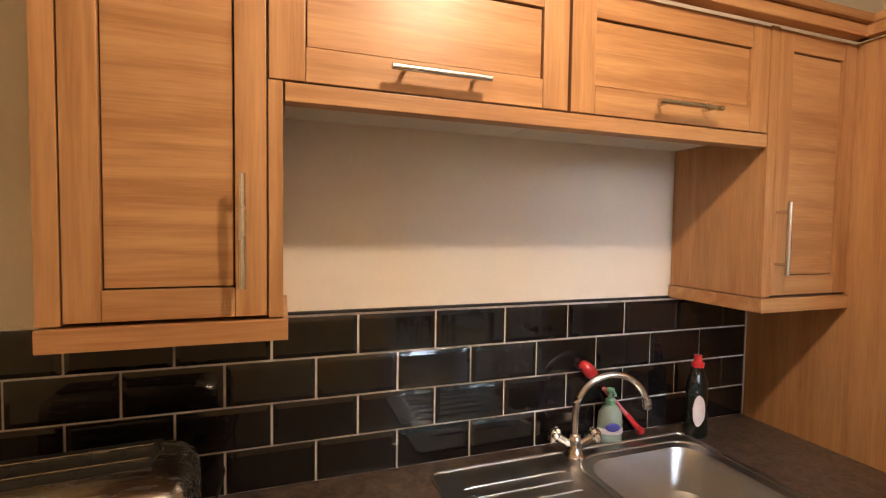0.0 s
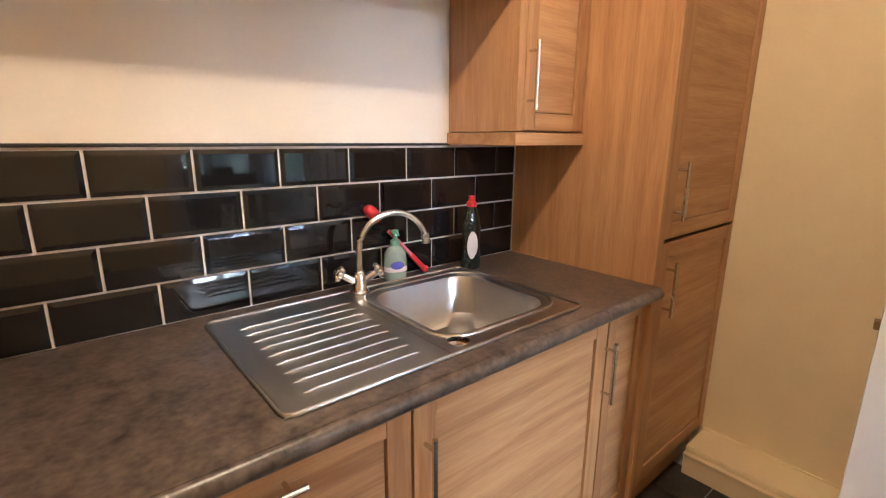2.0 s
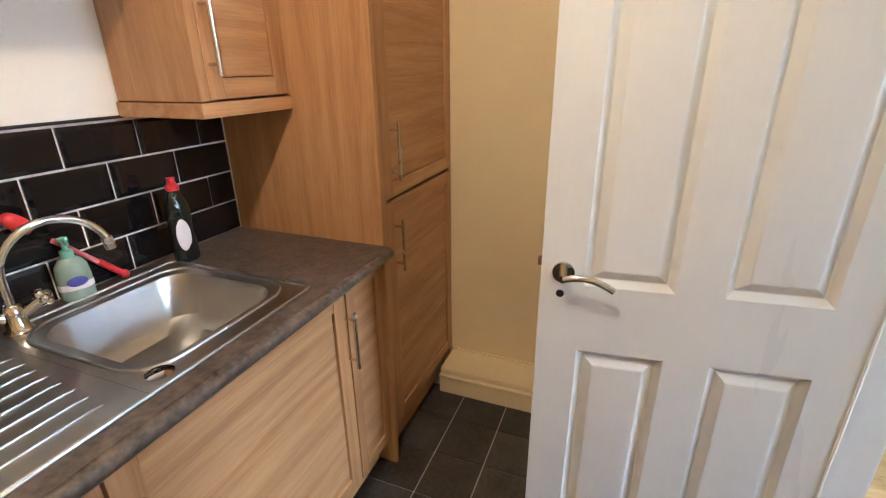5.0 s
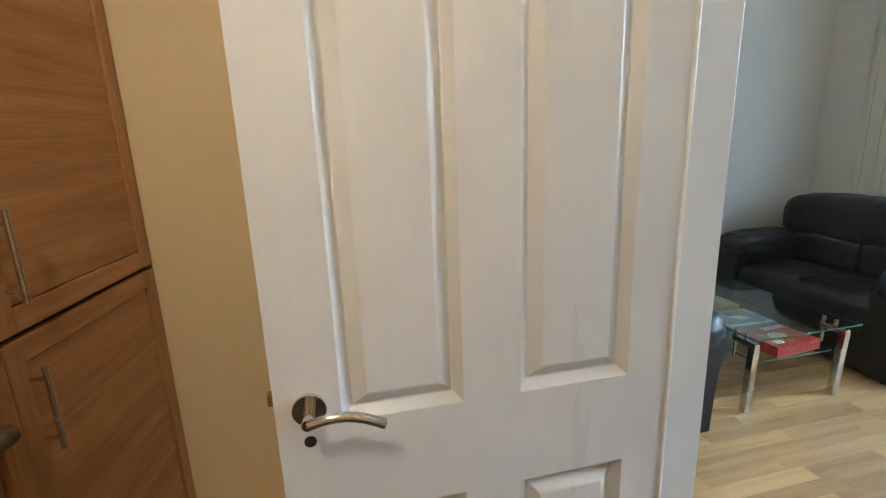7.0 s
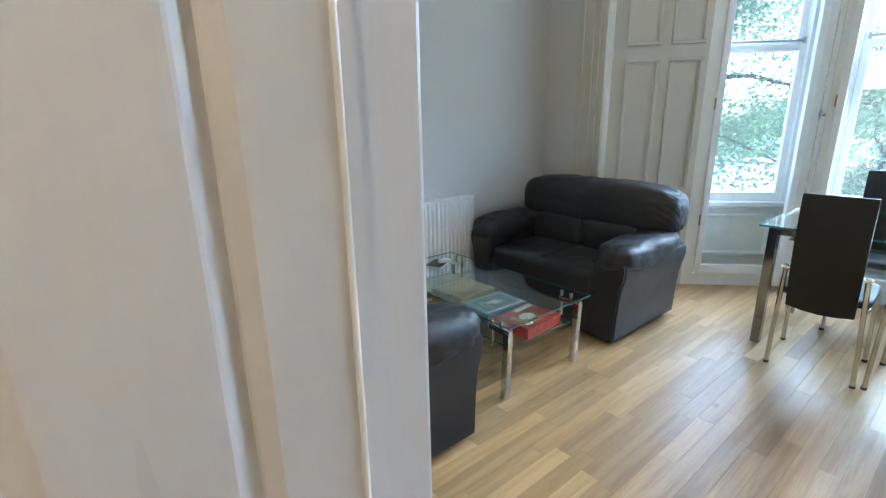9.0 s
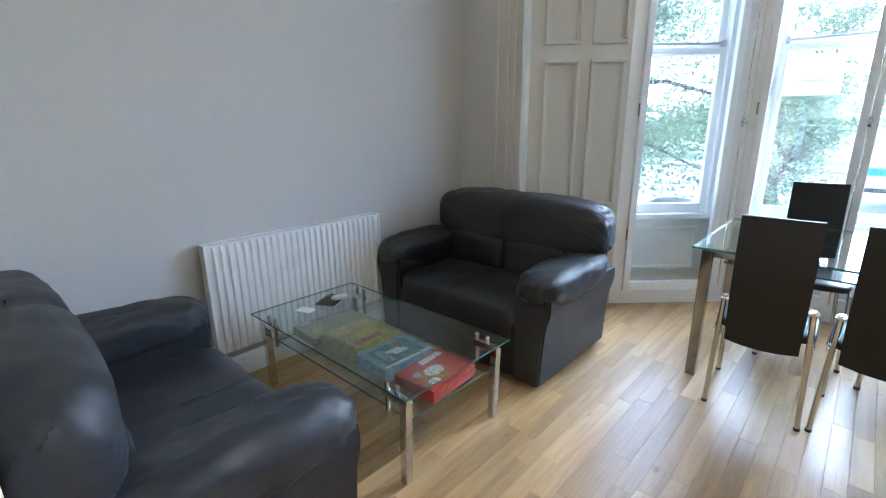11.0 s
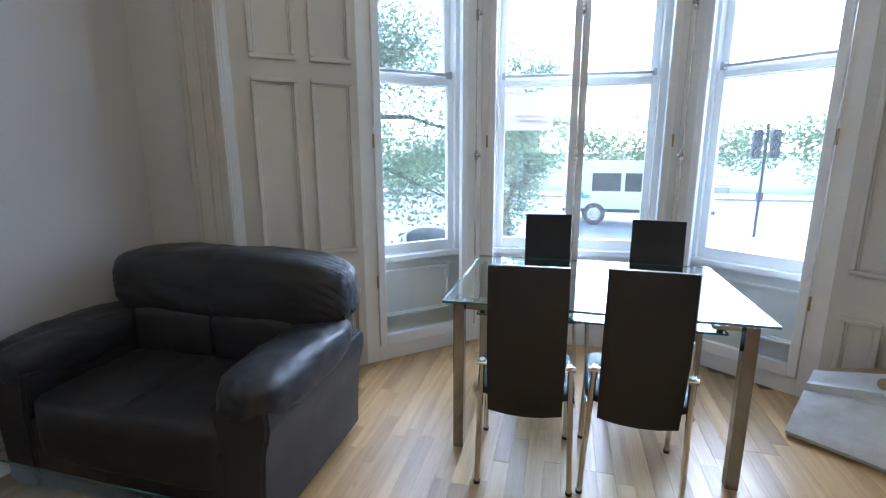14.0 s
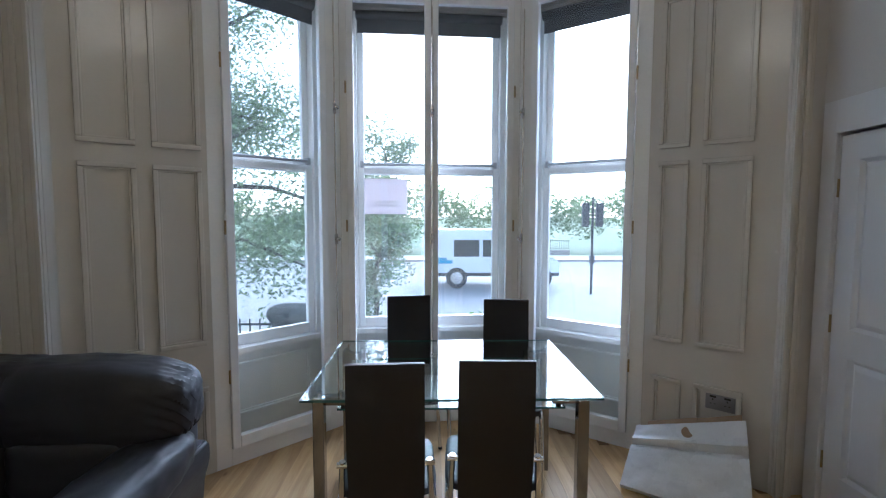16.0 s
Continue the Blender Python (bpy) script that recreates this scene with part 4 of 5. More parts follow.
# washing-up liquid
liq = thing("washing_up_bottle", "dark washing-up liquid bottle with a red cap and an oval label", "bottle", m=KM @ pose(-0.300, -0.090, ZT, 0, 0, -8))
bm = B()
lathe(bm, [(0.033, 0), (0.037, 0.006), (0.037, 0.05), (0.033, 0.09), (0.036, 0.13), (0.033, 0.170), (0.020, 0.205), (0.015, 0.215)], seg=24, squash=0.68)
part("bottle", bm, M_LIQ, liq, "", True)
bm = B()
lathe(bm, [(0.017, 0.214), (0.018, 0.228), (0.012, 0.232), (0.010, 0.244), (0.012, 0.250)])
part("cap", bm, M_RED, liq, "red flip cap", True)
bm = B()
bmesh.ops.create_uvsphere(bm, u_segments=20, v_segments=10, radius=1, matrix=Matrix.Translation((-0.010, -0.0232, 0.085)) @ Matrix.Diagonal((0.022, 0.0042, 0.048, 1)))
part("label", bm, M_LABELW, liq, "pale oval printed label", True)

# toaster
to = thing("toaster", "polished steel four-slice toaster with black knobs", "toaster", m=KM @ pose(-1.845, -0.27, ZT, 0, 0, 4))
bm = B()
puff(bm, -0.205, -0.125, 0.012, 0.205, 0.125, 0.222, 5.5, 14, 0.0)
part("body", bm, M_STEEL, to, "", True)
bm = B()
box(bm, -0.165, -0.030, 0.2165, 0.140, 0.085, 0.2235, 0.003)
part("top_plate", bm, M_BLACK, to)
for y in (0.000, 0.055):
    bm = B()
    box(bm, -0.150, y - 0.002, 0.2236, 0.130, y + 0.002, 0.2285, 0.001)
    part("slot_edge", bm, M_STEEL, to)
for k in range(6):
    bm = B()
    x = -0.13 + k * 0.053
    tube(bm, [(x, -0.020, 0.2245), (x + 0.012, 0.030, 0.2262), (x, 0.075, 0.2245)], 0.0016, 6)
    part("guard_wire", bm, M_IRON, to)
for x in (-0.10, 0.05):
    bm = B()
    cyl(bm, (x, -0.118, 0.075), (x, -0.150, 0.075), 0.024, 0.020, 18)
    part("knob", bm, M_BLACK, to, "", True)
    bm = B()
    box(bm, x - 0.02, -0.112, 0.145, x + 0.02, -0.150, 0.160, 0.004)
    part("lever", bm, M_BLACK, to)
for x in (-0.16, 0.16):
    for y in (-0.085, 0.085):
        bm = B()
        cyl(bm, (x, y, 0), (x, y, 0.013), 0.013)
        part("foot", bm, M_BLACK, to)
bm = B()
tube(bm, [(0.195, 0.06, 0.03)] + [(0.215 + 0.03 * math.sin(k / 8 * math.pi), 0.06, 0.03 + 0.13 * math.sin(k / 8 * math.pi)) for k in range(1, 8)] + [(0.235, 0.09, 0.005)], 0.0035, 8)
part("flex", bm, M_BLACK, to, "", True)

# unseen downlight ring, added to the kitchen ceiling where shadows place the lamp
dl = thing("downlight", "small unseen ceiling downlight, assumed at the kitchen lamp", "lamp", m=KM @ Matrix.Translation((-1.03, -0.965, KCEIL)))
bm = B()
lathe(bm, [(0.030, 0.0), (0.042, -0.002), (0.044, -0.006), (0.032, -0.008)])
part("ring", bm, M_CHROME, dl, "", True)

# splashback tiles and grout
TP, TR = 0.203, 0.1025
bm = B()
box(bm, -2.72, -0.0005, ZT, 0.0, -0.0035, ZT + 4 * TR + 0.004)
part("grout", bm, M_GROUT, KWALL)
bm = B()
box(bm, -1.50, -0.0005, ZT + 4 * TR + 0.004, -0.33, -0.010, ZT + 4 * TR + 0.012, 0.002)
part("tile_trim", bm, M_BLACK, KWALL, "black edge trim over the tiles")
bm = B()
box(bm, -0.004, -0.0005, ZT, -0.0005, -0.011, ZT + 4 * TR + 0.004)
part("tile_trim", bm, M_GROUT, KWALL)


def tile_mesh(w, h):
    bm = B()
    rings = []
    for inset, d in ((0, 0), (0.0006, 0.0045), (0.011, 0.0070)):
        rings.append([bm.verts.new((x, -d, z)) for x, z in ((inset, inset), (w - inset, inset), (w - inset, h - inset), (inset, h - inset))])
    for q, s in zip(rings, rings[1:]):
        for k in range(4):
            bm.faces.new((q[k], q[(k + 1) % 4], s[(k + 1) % 4], s[k]))
    bm.faces.new(rings[-1])
    return mesh_of("tile", bm, M_TILEB)


whole, half = tile_mesh(TP - 0.0052, TR - 0.0052), tile_mesh(TP / 2 - 0.0052, TR - 0.0052)
for row in range(4):
    odd = row in (1, 3)
    x = -0.004
    z = ZT + 0.003 + row * TR
    k = 0
    while x > -2.6:
        me, w = (half, TP / 2) if odd and k == 0 else (whole, TP)
        x -= w
        ob = new("tile", me)
        ob.parent = KWALL
        ob.matrix_basis = Matrix.Translation((x + 0.004 + 0.002, -0.003 - 0.0006 * random.random(), z)) @ pose(0, 0, 0, random.uniform(-0.25, 0.25), 0, random.uniform(-0.25, 0.25))
        k += 1

# slate-look floor tiles
FP = 0.2025
bm = B()
box(bm, 0, 0, -0.006, FP - 0.005, FP - 0.005, 0.0, 0.0012)
ftile = mesh_of("floor_tile", bm, M_FTILE)
for i in range(-15, 3):
    for j in range(-8, 4):
        x, y = 0.1065 + i * FP, -0.708 + (j - 2) * FP
        if x > 0.47 or x + FP < KX0 or y > -0.5 or y < -1.88 - 0.30:
            continue
        wv = KM @ Vector((x, y + FP, 0))
        if wv.y < PARTY_Y1 - 0.06:
            continue
        ob = new("floor_tile", ftile)
        ob.parent = KFLOOR
        ob.matrix_basis = Matrix.Translation((x + 0.0025, y + 0.0025, -0.0004 * random.random()))

# ---- sitting room things ----


def pinch(bm, x, y0, depth, width):
    """A seam down the middle of a cushion: pulls its skin in round the line x."""
    for v in bm.verts:
        k = depth * math.exp(-((v.co.x - x) / width) ** 2)
        v.co.y += k if v.co.y < y0 else 0
        v.co.z -= k * 0.35
    return bm


def gather(bm, x, reach, depth, n, axis="y"):
    """Radial creases near a cushion's end."""
    for v in bm.verts:
        d = abs(v.co.x - x) if axis == "y" else abs(v.co.y - x)
        if d < reach:
            a = v.co.y * 60 + v.co.z * 47 if axis == "y" else v.co.x * 66 + v.co.z * 30
            k = depth * (1 - d / reach) * math.sin(a * n)
            v.co.z += k
            v.co.y += k * (0.6 if axis == "y" else 0)
    return bm


def sofa(m, label):
    """Two-seater: x across 0..W, y from the front 0 to the back D."""
    W, D = 1.30, 0.82
    mid = W / 2
    t = thing("sofa", label, "sofa", "black leather sofas", m)
    bm = B()
    box(bm, 0.16, 0.014, 0.035, W - 0.16, D - 0.03, 0.34, 0.02)
    part("base", bm, M_LEATHER, t, "", True)
    bm = B()
    puff(bm, 0.200, -0.006, 0.16, W - 0.200, 0.62, 0.438, 9.0, 30, 0.0025, 3)
    for v in bm.verts:
        v.co.z -= 0.009 * math.exp(-((v.co.x - mid) / 0.022) ** 2) * (1 if v.co.z > 0.36 else 0)
    part("seat_cushion", bm, M_LEATHER, t, "", True)
    for s, (a, b) in enumerate(((0.205, mid + 0.004), (mid - 0.004, W - 0.205))):
        bm = B()
        puff(bm, a - 0.004, 0.478, 0.405, b + 0.004, 0.74, 0.65, 5.5, 14, 0.004, 7 + s)
        part("lumbar_cushion", bm, M_LEATHER, t, "", True)
    bm = B()
    puff(bm, 0.040, 0.490, 0.560, W - 0.006, 0.815, 0.915, 3.8, 30, 0.004, 11)
    pinch(bm, mid, 0.62, 0.020, 0.030)
    gather(bm, 0.0, 0.13, 0.008, 3.2)
    gather(bm, W, 0.13, 0.008, 3.2)
    part("headrest", bm, M_LEATHER, t, "rounded upper back roll with a centre seam and gathered ends", True)
    bm = B()
    box(bm, 0.075, 0.63, 0.055, W - 0.075, D - 0.01, 0.78, 0.035)
    part("back", bm, M_LEATHER, t, "", True)
    for s in (0, 1):
        f = (lambda x: x) if s == 0 else (lambda x: W - x)
        bm = B()
        line = [(0.052, 0.035), (0.212, 0.035), (0.208, 0.30), (0.211, 0.40), (0.226, 0.47), (0.226, 0.53), (0.012, 0.53), (0.004, 0.48), (0.010, 0.43), (0.030, 0.37), (0.044, 0.22)]
        for y0, y1 in ((0.0, D - 0.06),):
            a = [bm.verts.new((f(x), y0, z)) for x, z in line]
            b = [bm.verts.new((f(x), y1, z)) for x, z in line]
            n = len(line)
            bm.faces.new(a)
            bm.faces.new(b[::-1])
            for k in range(n):
                bm.faces.new((a[k], b[k], b[(k + 1) % n], a[(k + 1) % n]))
        bmesh.ops.recalc_face_normals(bm, faces=bm.faces[:])
        bmesh.ops.bevel(bm, geom=bm.edges[:], offset=0.012, segments=3, affect="EDGES")
        part("arm", bm, M_LEATHER, t, "", True)
        xs = sorted((f(-0.016), f(0.246)))
        bm = B()
        puff(bm, xs[0], -0.022, 0.450, xs[1], 0.70, 0.640, 3.3, 24, 0.006, 21 + s)
        gather(bm, -0.02, 0.10, 0.004, 1.6, "x")
        part("arm_pad", bm, M_LEATHER, t, "puffed leather arm pad with gathered front", True)
        for y in (0.07, D - 0.09):
            bm = B()
            cyl(bm, (f(0.12), y, 0), (f(0.12), y, 0.06), 0.020, 0.026)
            part("foot", bm, M_BLACK, t)
    bm = B()
    tube(bm, [(mid, 0.05 + 0.02 * k, 0.4425 + 0.001 * math.sin(k)) for k in range(12)], 0.0035, 6)
    part("seam_piping", bm, M_LEATHER, t, "", True)
    return t


sofa(Matrix.Translation((1.868, -3.965, 0)) @ Matrix.Rotation(math.pi, 4, "Z"), "black leather two-seater sofa with puffed arms, beside the bay panelling")
sofa(Matrix.Translation((0.50, -2.79, 0)), "black leather two-seater sofa facing the coffee table")

# radiator
RX, RY0, RY1, RZ0, RZ1 = 1.868, -2.915, -4.010, 0.195, 0.785
t = thing("radiator", "white ribbed panel radiator on the wall", "radiator")
bm = B()
n = 27
step = (RY0 - RY1 - 0.05) / n
prof = []
for k in range(n):
    y = RY0 - 0.025 - k * step
    prof += [(RX + 0.016, y), (RX + 0.016, y - step * 0.30), (RX, y - step * 0.45), (RX, y - step * 0.85)]
prof = [(RX + 0.016, RY0)] + prof + [(RX + 0.016, RY1)]
lo = [bm.verts.new((x, y, RZ0 + 0.045)) for x, y in prof]
hi = [bm.verts.new((x, y, RZ1 - 0.045)) for x, y in prof]
for a, b, c, d in zip(lo, lo[1:], hi[1:], hi):
    bm.faces.new((a, b, c, d))
l2 = [bm.verts.new((RX + 0.014, y, RZ0)) for x, y in prof]
h2 = [bm.verts.new((RX + 0.014, y, RZ1 - 0.012)) for x, y in prof]
for q, s in ((l2, lo), (hi, h2)):
    for a, b, c, d in zip(q, q[1:], s[1:], s):
        bm.faces.new((a, b, c, d))
part("front_panel", bm, M_RAD, t, "", True)
bm = B()
box(bm, RX + 0.017, RY0, RZ0, RX + 0.024, RY1, RZ1 - 0.012)
box(bm, RX + 0.055, RY0 - 0.01, RZ0, RX + 0.065, RY1 + 0.01, RZ1 - 0.012)
part("rear_panel", bm, M_RAD, t)
for y in (RY0, RY1 + 0.006):
    bm = B()
    box(bm, RX + 0.004, y + 0.003, RZ0, RX + 0.066, y - 0.009, RZ1, 0.003)
    part("side_cover", bm, M_RAD, t)
bm = B()
box(bm, RX + 0.004, RY0, RZ1 - 0.012, RX + 0.012, RY1, RZ1, 0.002)
box(bm, RX + 0.058, RY0, RZ1 - 0.012, RX + 0.066, RY1, RZ1, 0.002)
for k in range(54):
    y = RY0 - 0.02 - k * 0.0198
    box(bm, RX + 0.012, y, RZ1 - 0.008, RX + 0.058, y - 0.006, RZ1 - 0.003)
part("top_grille", bm, M_RAD, t)
for y in (RY0 - 0.2, RY1 + 0.2):
    bm = B()
    box(bm, RX + 0.065, y, RZ0 + 0.1, XL + 0.005, y - 0.04, RZ1 - 0.12)
    part("bracket", bm, M_RAD, t)
for y in (RY0 + 0.02, RY1 - 0.02):
    bm = B()
    cyl(bm, (RX + 0.04, y, 0.0), (RX + 0.04, y, RZ0 + 0.05), 0.0075)
    cyl(bm, (RX + 0.04, y, RZ0 + 0.04), (RX + 0.04, y + (-0.02 if y > -3.5 else 0.02), RZ0 + 0.04), 0.010)
    part("pipe", bm, M_RAD, t, "", True)


def glass_slab(name, x0, y0, x1, y1, z0, z1, parent, label):
    bm = B()
    box(bm, x0, y0, z0, x1, y1, z1, 0.0)
    g = part(name, bm, M_TGLASS, parent, label)
    bm = B()
    e = 0.0015
    pts = [(x0 + e, y0 + e), (x1 - e, y0 + e), (x1 - e, y1 - e), (x0 + e, y1 - e)]
    zc = (z0 + z1) / 2
    h = (z1 - z0) / 2 - 0.001
    xa, xb, ya, yb = min(x0, x1), max(x0, x1), min(y0, y1), max(y0, y1)
    box(bm, xa - 0.001, ya - 0.001, zc - h, xb + 0.001, ya, zc + h)
    box(bm, xa - 0.001, yb, zc - h, xb + 0.001, yb + 0.001, zc + h)
    box(bm, xa - 0.001, ya, zc - h, xa, yb, zc + h)
    box(bm, xb, ya, zc - h, xb + 0.001, yb, zc + h)
    part("edge", bm, M_TEDGE, g, "green ground glass edge")
    return g


# coffee table
CX0, CX1, CY0, CY1, CZ = 0.618, 1.775, -3.060, -3.690, 0.420
ct = thing("coffee_table", "low clear glass coffee table with chrome legs and a lower shelf", "coffee table")
glass_slab("tabletop", CX0, CY0, CX1, CY1, CZ - 0.008, CZ, ct, "clear glass top")
for x, sx in ((CX0 + 0.070, 1), (CX1 - 0.045, -1)):
    for y, sy in ((CY0 - 0.055, -1), (CY1 + 0.020, 1)):
        bm = B()
        tube(bm, [(x, y, 0.002), (x - 0.012 * sx, y, CZ - 0.060)], 0.0165, square=True)
        box(bm, x - 0.028 * sx, y - 0.015, CZ - 0.075, x + 0.105 * sx, y + 0.015, CZ - 0.045, 0.003)
        part("leg", bm, M_CHROME, ct, "square chrome leg with a bracket")
        for dx in (0.035, 0.095):
            bm = B()
            cyl(bm, (x + dx * sx, y, CZ - 0.046), (x + dx * sx, y, CZ - 0.010), 0.011)
            part("stud", bm, M_CHROME, ct, "", True)
        bm = B()
        cyl(bm, (x + 0.095 * sx, y, CZ - 0.075), (x + 0.095 * sx, y, 0.262), 0.009)
        part("shelf_post", bm, M_CHROME, ct, "", True)
glass_slab("shelf", CX0 + 0.07, CY0 - 0.09, CX1 - 0.08, CY1 + 0.07, 0.256, 0.264, ct, "clear glass lower shelf")


def game(label, x0, y0, x1, y1, z, h, base, patches, yaw=0):
    t = thing("board_game_box", label, "board game", "board games on the coffee table shelf", pose((x0 + x1) / 2, (y0 + y1) / 2, z, 0, 0, yaw))
    w, d = abs(x1 - x0) / 2, abs(y1 - y0) / 2
    bm = B()
    box(bm, -w, -d, 0, w, d, h, 0.002)
    part("box", bm, base, t)
    for k, (a, b, c, e, mat, shape) in enumerate(patches):
        bm = B()
        zz = h + 0.0006 * (k + 1)
        if shape == "o":
            bmesh.ops.create_cone(bm, cap_ends=True, segments=20, radius1=1, radius2=1, depth=0.0008, matrix=Matrix.Translation(((a + c) * w / 2, (b + e) * d / 2, zz)) @ Matrix.Diagonal((abs(c - a) * w / 2, abs(e - b) * d / 2, 1, 1)))
        else:
            box(bm, a * w, b * d, zz - 0.0006, c * w, e * d, zz + 0.0002)
        part("print", bm, mat, t)
    return t




def printed(name, colours, size=16.0):
    """A printed picture: patches of several inks, broken up at two scales."""
    m, n, l, b = material(name)
    co, big, ramp = n.new("ShaderNodeTexCoord"), n.new("ShaderNodeTexNoise"), n.new("ShaderNodeValToRGB")
    big.inputs["Scale"].default_value, big.inputs["Detail"].default_value, big.inputs["Distortion"].default_value = size, 5, 1.2
    l.new(co.outputs["Object"], big.inputs["Vector"])
    l.new(big.outputs["Fac"], ramp.inputs[0])
    els = ramp.color_ramp.elements
    while len(els) < len(colours):
        els.new(0.5)
    for k, c in enumerate(colours):
        els[k].position, els[k].color = 0.30 + 0.40 * k / (len(colours) - 1), (*c, 1)
    l.new(ramp.outputs[0], b.inputs["Base Color"])
    b.inputs["Roughness"].default_value = 0.3
    return m


P = lambda n, c: surface(n, c, 0.3, vary=0.75, scale=55, fine=140, bump=0)
ART_WAR = printed("print_battle_picture", ((0.05, 0.06, 0.04), (0.20, 0.17, 0.08), (0.10, 0.14, 0.06), (0.34, 0.27, 0.12), (0.12, 0.10, 0.08)))
ART_SUN = printed("print_sunset_picture", ((0.25, 0.09, 0.02), (0.42, 0.30, 0.04), (0.16, 0.17, 0.03), (0.50, 0.36, 0.06), (0.22, 0.08, 0.02)))
ART_TABLE = printed("print_green_table_picture", ((0.02, 0.07, 0.04), (0.06, 0.17, 0.08), (0.03, 0.06, 0.12), (0.16, 0.20, 0.18), (0.03, 0.11, 0.05)), 24)
ART_BLUE = printed("print_blue_border", ((0.02, 0.04, 0.10), (0.10, 0.20, 0.30), (0.30, 0.34, 0.34), (0.03, 0.06, 0.14)), 40)
ART_RED = printed("print_red_picture", ((0.22, 0.015, 0.02), (0.38, 0.05, 0.04), (0.26, 0.02, 0.02), (0.42, 0.14, 0.05)), 14)
P_RED, P_ORANGE, P_YEL, P_GREEN = P("print_red", (0.30, 0.03, 0.03)), P("print_orange", (0.30, 0.13, 0.03)), P("print_yellow", (0.40, 0.31, 0.05)), P("print_green", (0.05, 0.13, 0.05))
P_WHITE, P_GREY, P_PURPLE, P_BROWN = P("print_white", (0.55, 0.55, 0.52)), P("print_grey", (0.25, 0.27, 0.24)), P("print_purple", (0.22, 0.03, 0.14)), P("print_brown", (0.20, 0.14, 0.07))
SH = 0.2645
game("red dice game box with a picture of white dice", 0.70, -3.27, 0.92, -3.56, SH, 0.055, ART_RED,
     [(-0.75, -0.35, 0.35, 0.80, P_ORANGE, "o"), (-0.35, -0.25, 0.30, 0.45, P_WHITE, "o"), (-0.75, 0.35, -0.35, 0.75, P_WHITE, "o"), (0.05, 0.5, 0.4, 0.8, P_GREY, "o"), (0.55, -0.85, 0.85, 0.10, P_WHITE, "b"),
      (-0.25, -0.05, -0.19, 0.0, M_BLACK, "o"), (-0.02, 0.1, 0.04, 0.15, M_BLACK, "o"), (0.12, -0.1, 0.18, -0.05, M_BLACK, "o"), (-0.12, 0.25, -0.06, 0.3, M_BLACK, "o")], 4)
game("blue card game box with a green table picture", 0.945, -3.255, 1.165, -3.555, SH, 0.060, ART_BLUE,
     [(-0.72, -0.75, 0.72, 0.75, ART_TABLE, "b"), (-0.25, -0.35, 0.05, 0.15, P_WHITE, "b"), (-0.05, -0.20, 0.22, 0.32, P_WHITE, "b"), (0.25, -0.45, 0.6, 0.0, P_BROWN, "b"), (-0.6, 0.35, 0.5, 0.62, P_GREY, "b"), (-0.95, -0.9, -0.8, 0.9, P_WHITE, "b")], -2)
game("orange and yellow strategy game box", 1.185, -3.255, 1.445, -3.550, SH, 0.075, ART_SUN,
     [(-0.45, -0.55, 0.15, 0.35, P_YEL, "o"), (-0.80, -0.35, -0.50, 0.70, P_RED, "b"), (-0.98, 0.90, 0.98, 0.98, P_GREEN, "b"), (0.75, 0.1, 0.95, 0.85, P_YEL, "b")], 2)
game("grey-green war game box with a purple title strip", 1.465, -3.235, 1.690, -3.590, SH, 0.045, ART_WAR,
     [(0.62, -0.85, 0.92, 0.25, P_PURPLE, "b"), (-0.6, 0.45, -0.1, 0.8, P_YEL, "o"), (0.66, 0.5, 0.9, 0.8, P_WHITE, "b")], -3)

# notebook, pens and a card on the coffee table top
nb = thing("notebook", "small spiral-bound black notebook with a pale cover strip", "notebook", m=pose(1.595, -3.425, CZ + 0.0005, 0, 0, 28))
bm = B()
box(bm, -0.055, -0.078, 0, 0.055, 0.078, 0.010, 0.001)
part("pages", bm, M_PAPER, nb)
bm = B()
box(bm, -0.057, -0.080, 0.0102, 0.057, 0.080, 0.0125, 0.001)
part("cover", bm, M_BLACK, nb)
for k in range(18):
    bm = B()
    y = -0.072 + k * 0.0085
    tube(bm, [(0.050 + 0.009 * math.cos(a * math.pi / 4), y, 0.0075 + 0.009 * math.sin(a * math.pi / 4)) for a in range(0, 8)], 0.0012, 5)
    part("wire_ring", bm, M_NICKEL, nb)
bm = B()
puff(bm, -0.045, -0.016, 0, 0.045, 0.016, 0.030, 2.5, 5, 0.001)
solid("remote_fob", bm, M_PAPER, "small pale rounded object on the notebook", "object", pose(1.560, -3.455, CZ + 0.0135, 0, 0, 70), smooth=True)
bm = B()
box(bm, -0.045, -0.03, 0, 0.045, 0.03, 0.0008)
solid("paper_card", bm, M_PAPER, "small white card lying on the glass", "card", pose(1.600, -3.270, CZ + 0.0006, 0, 0, 20))

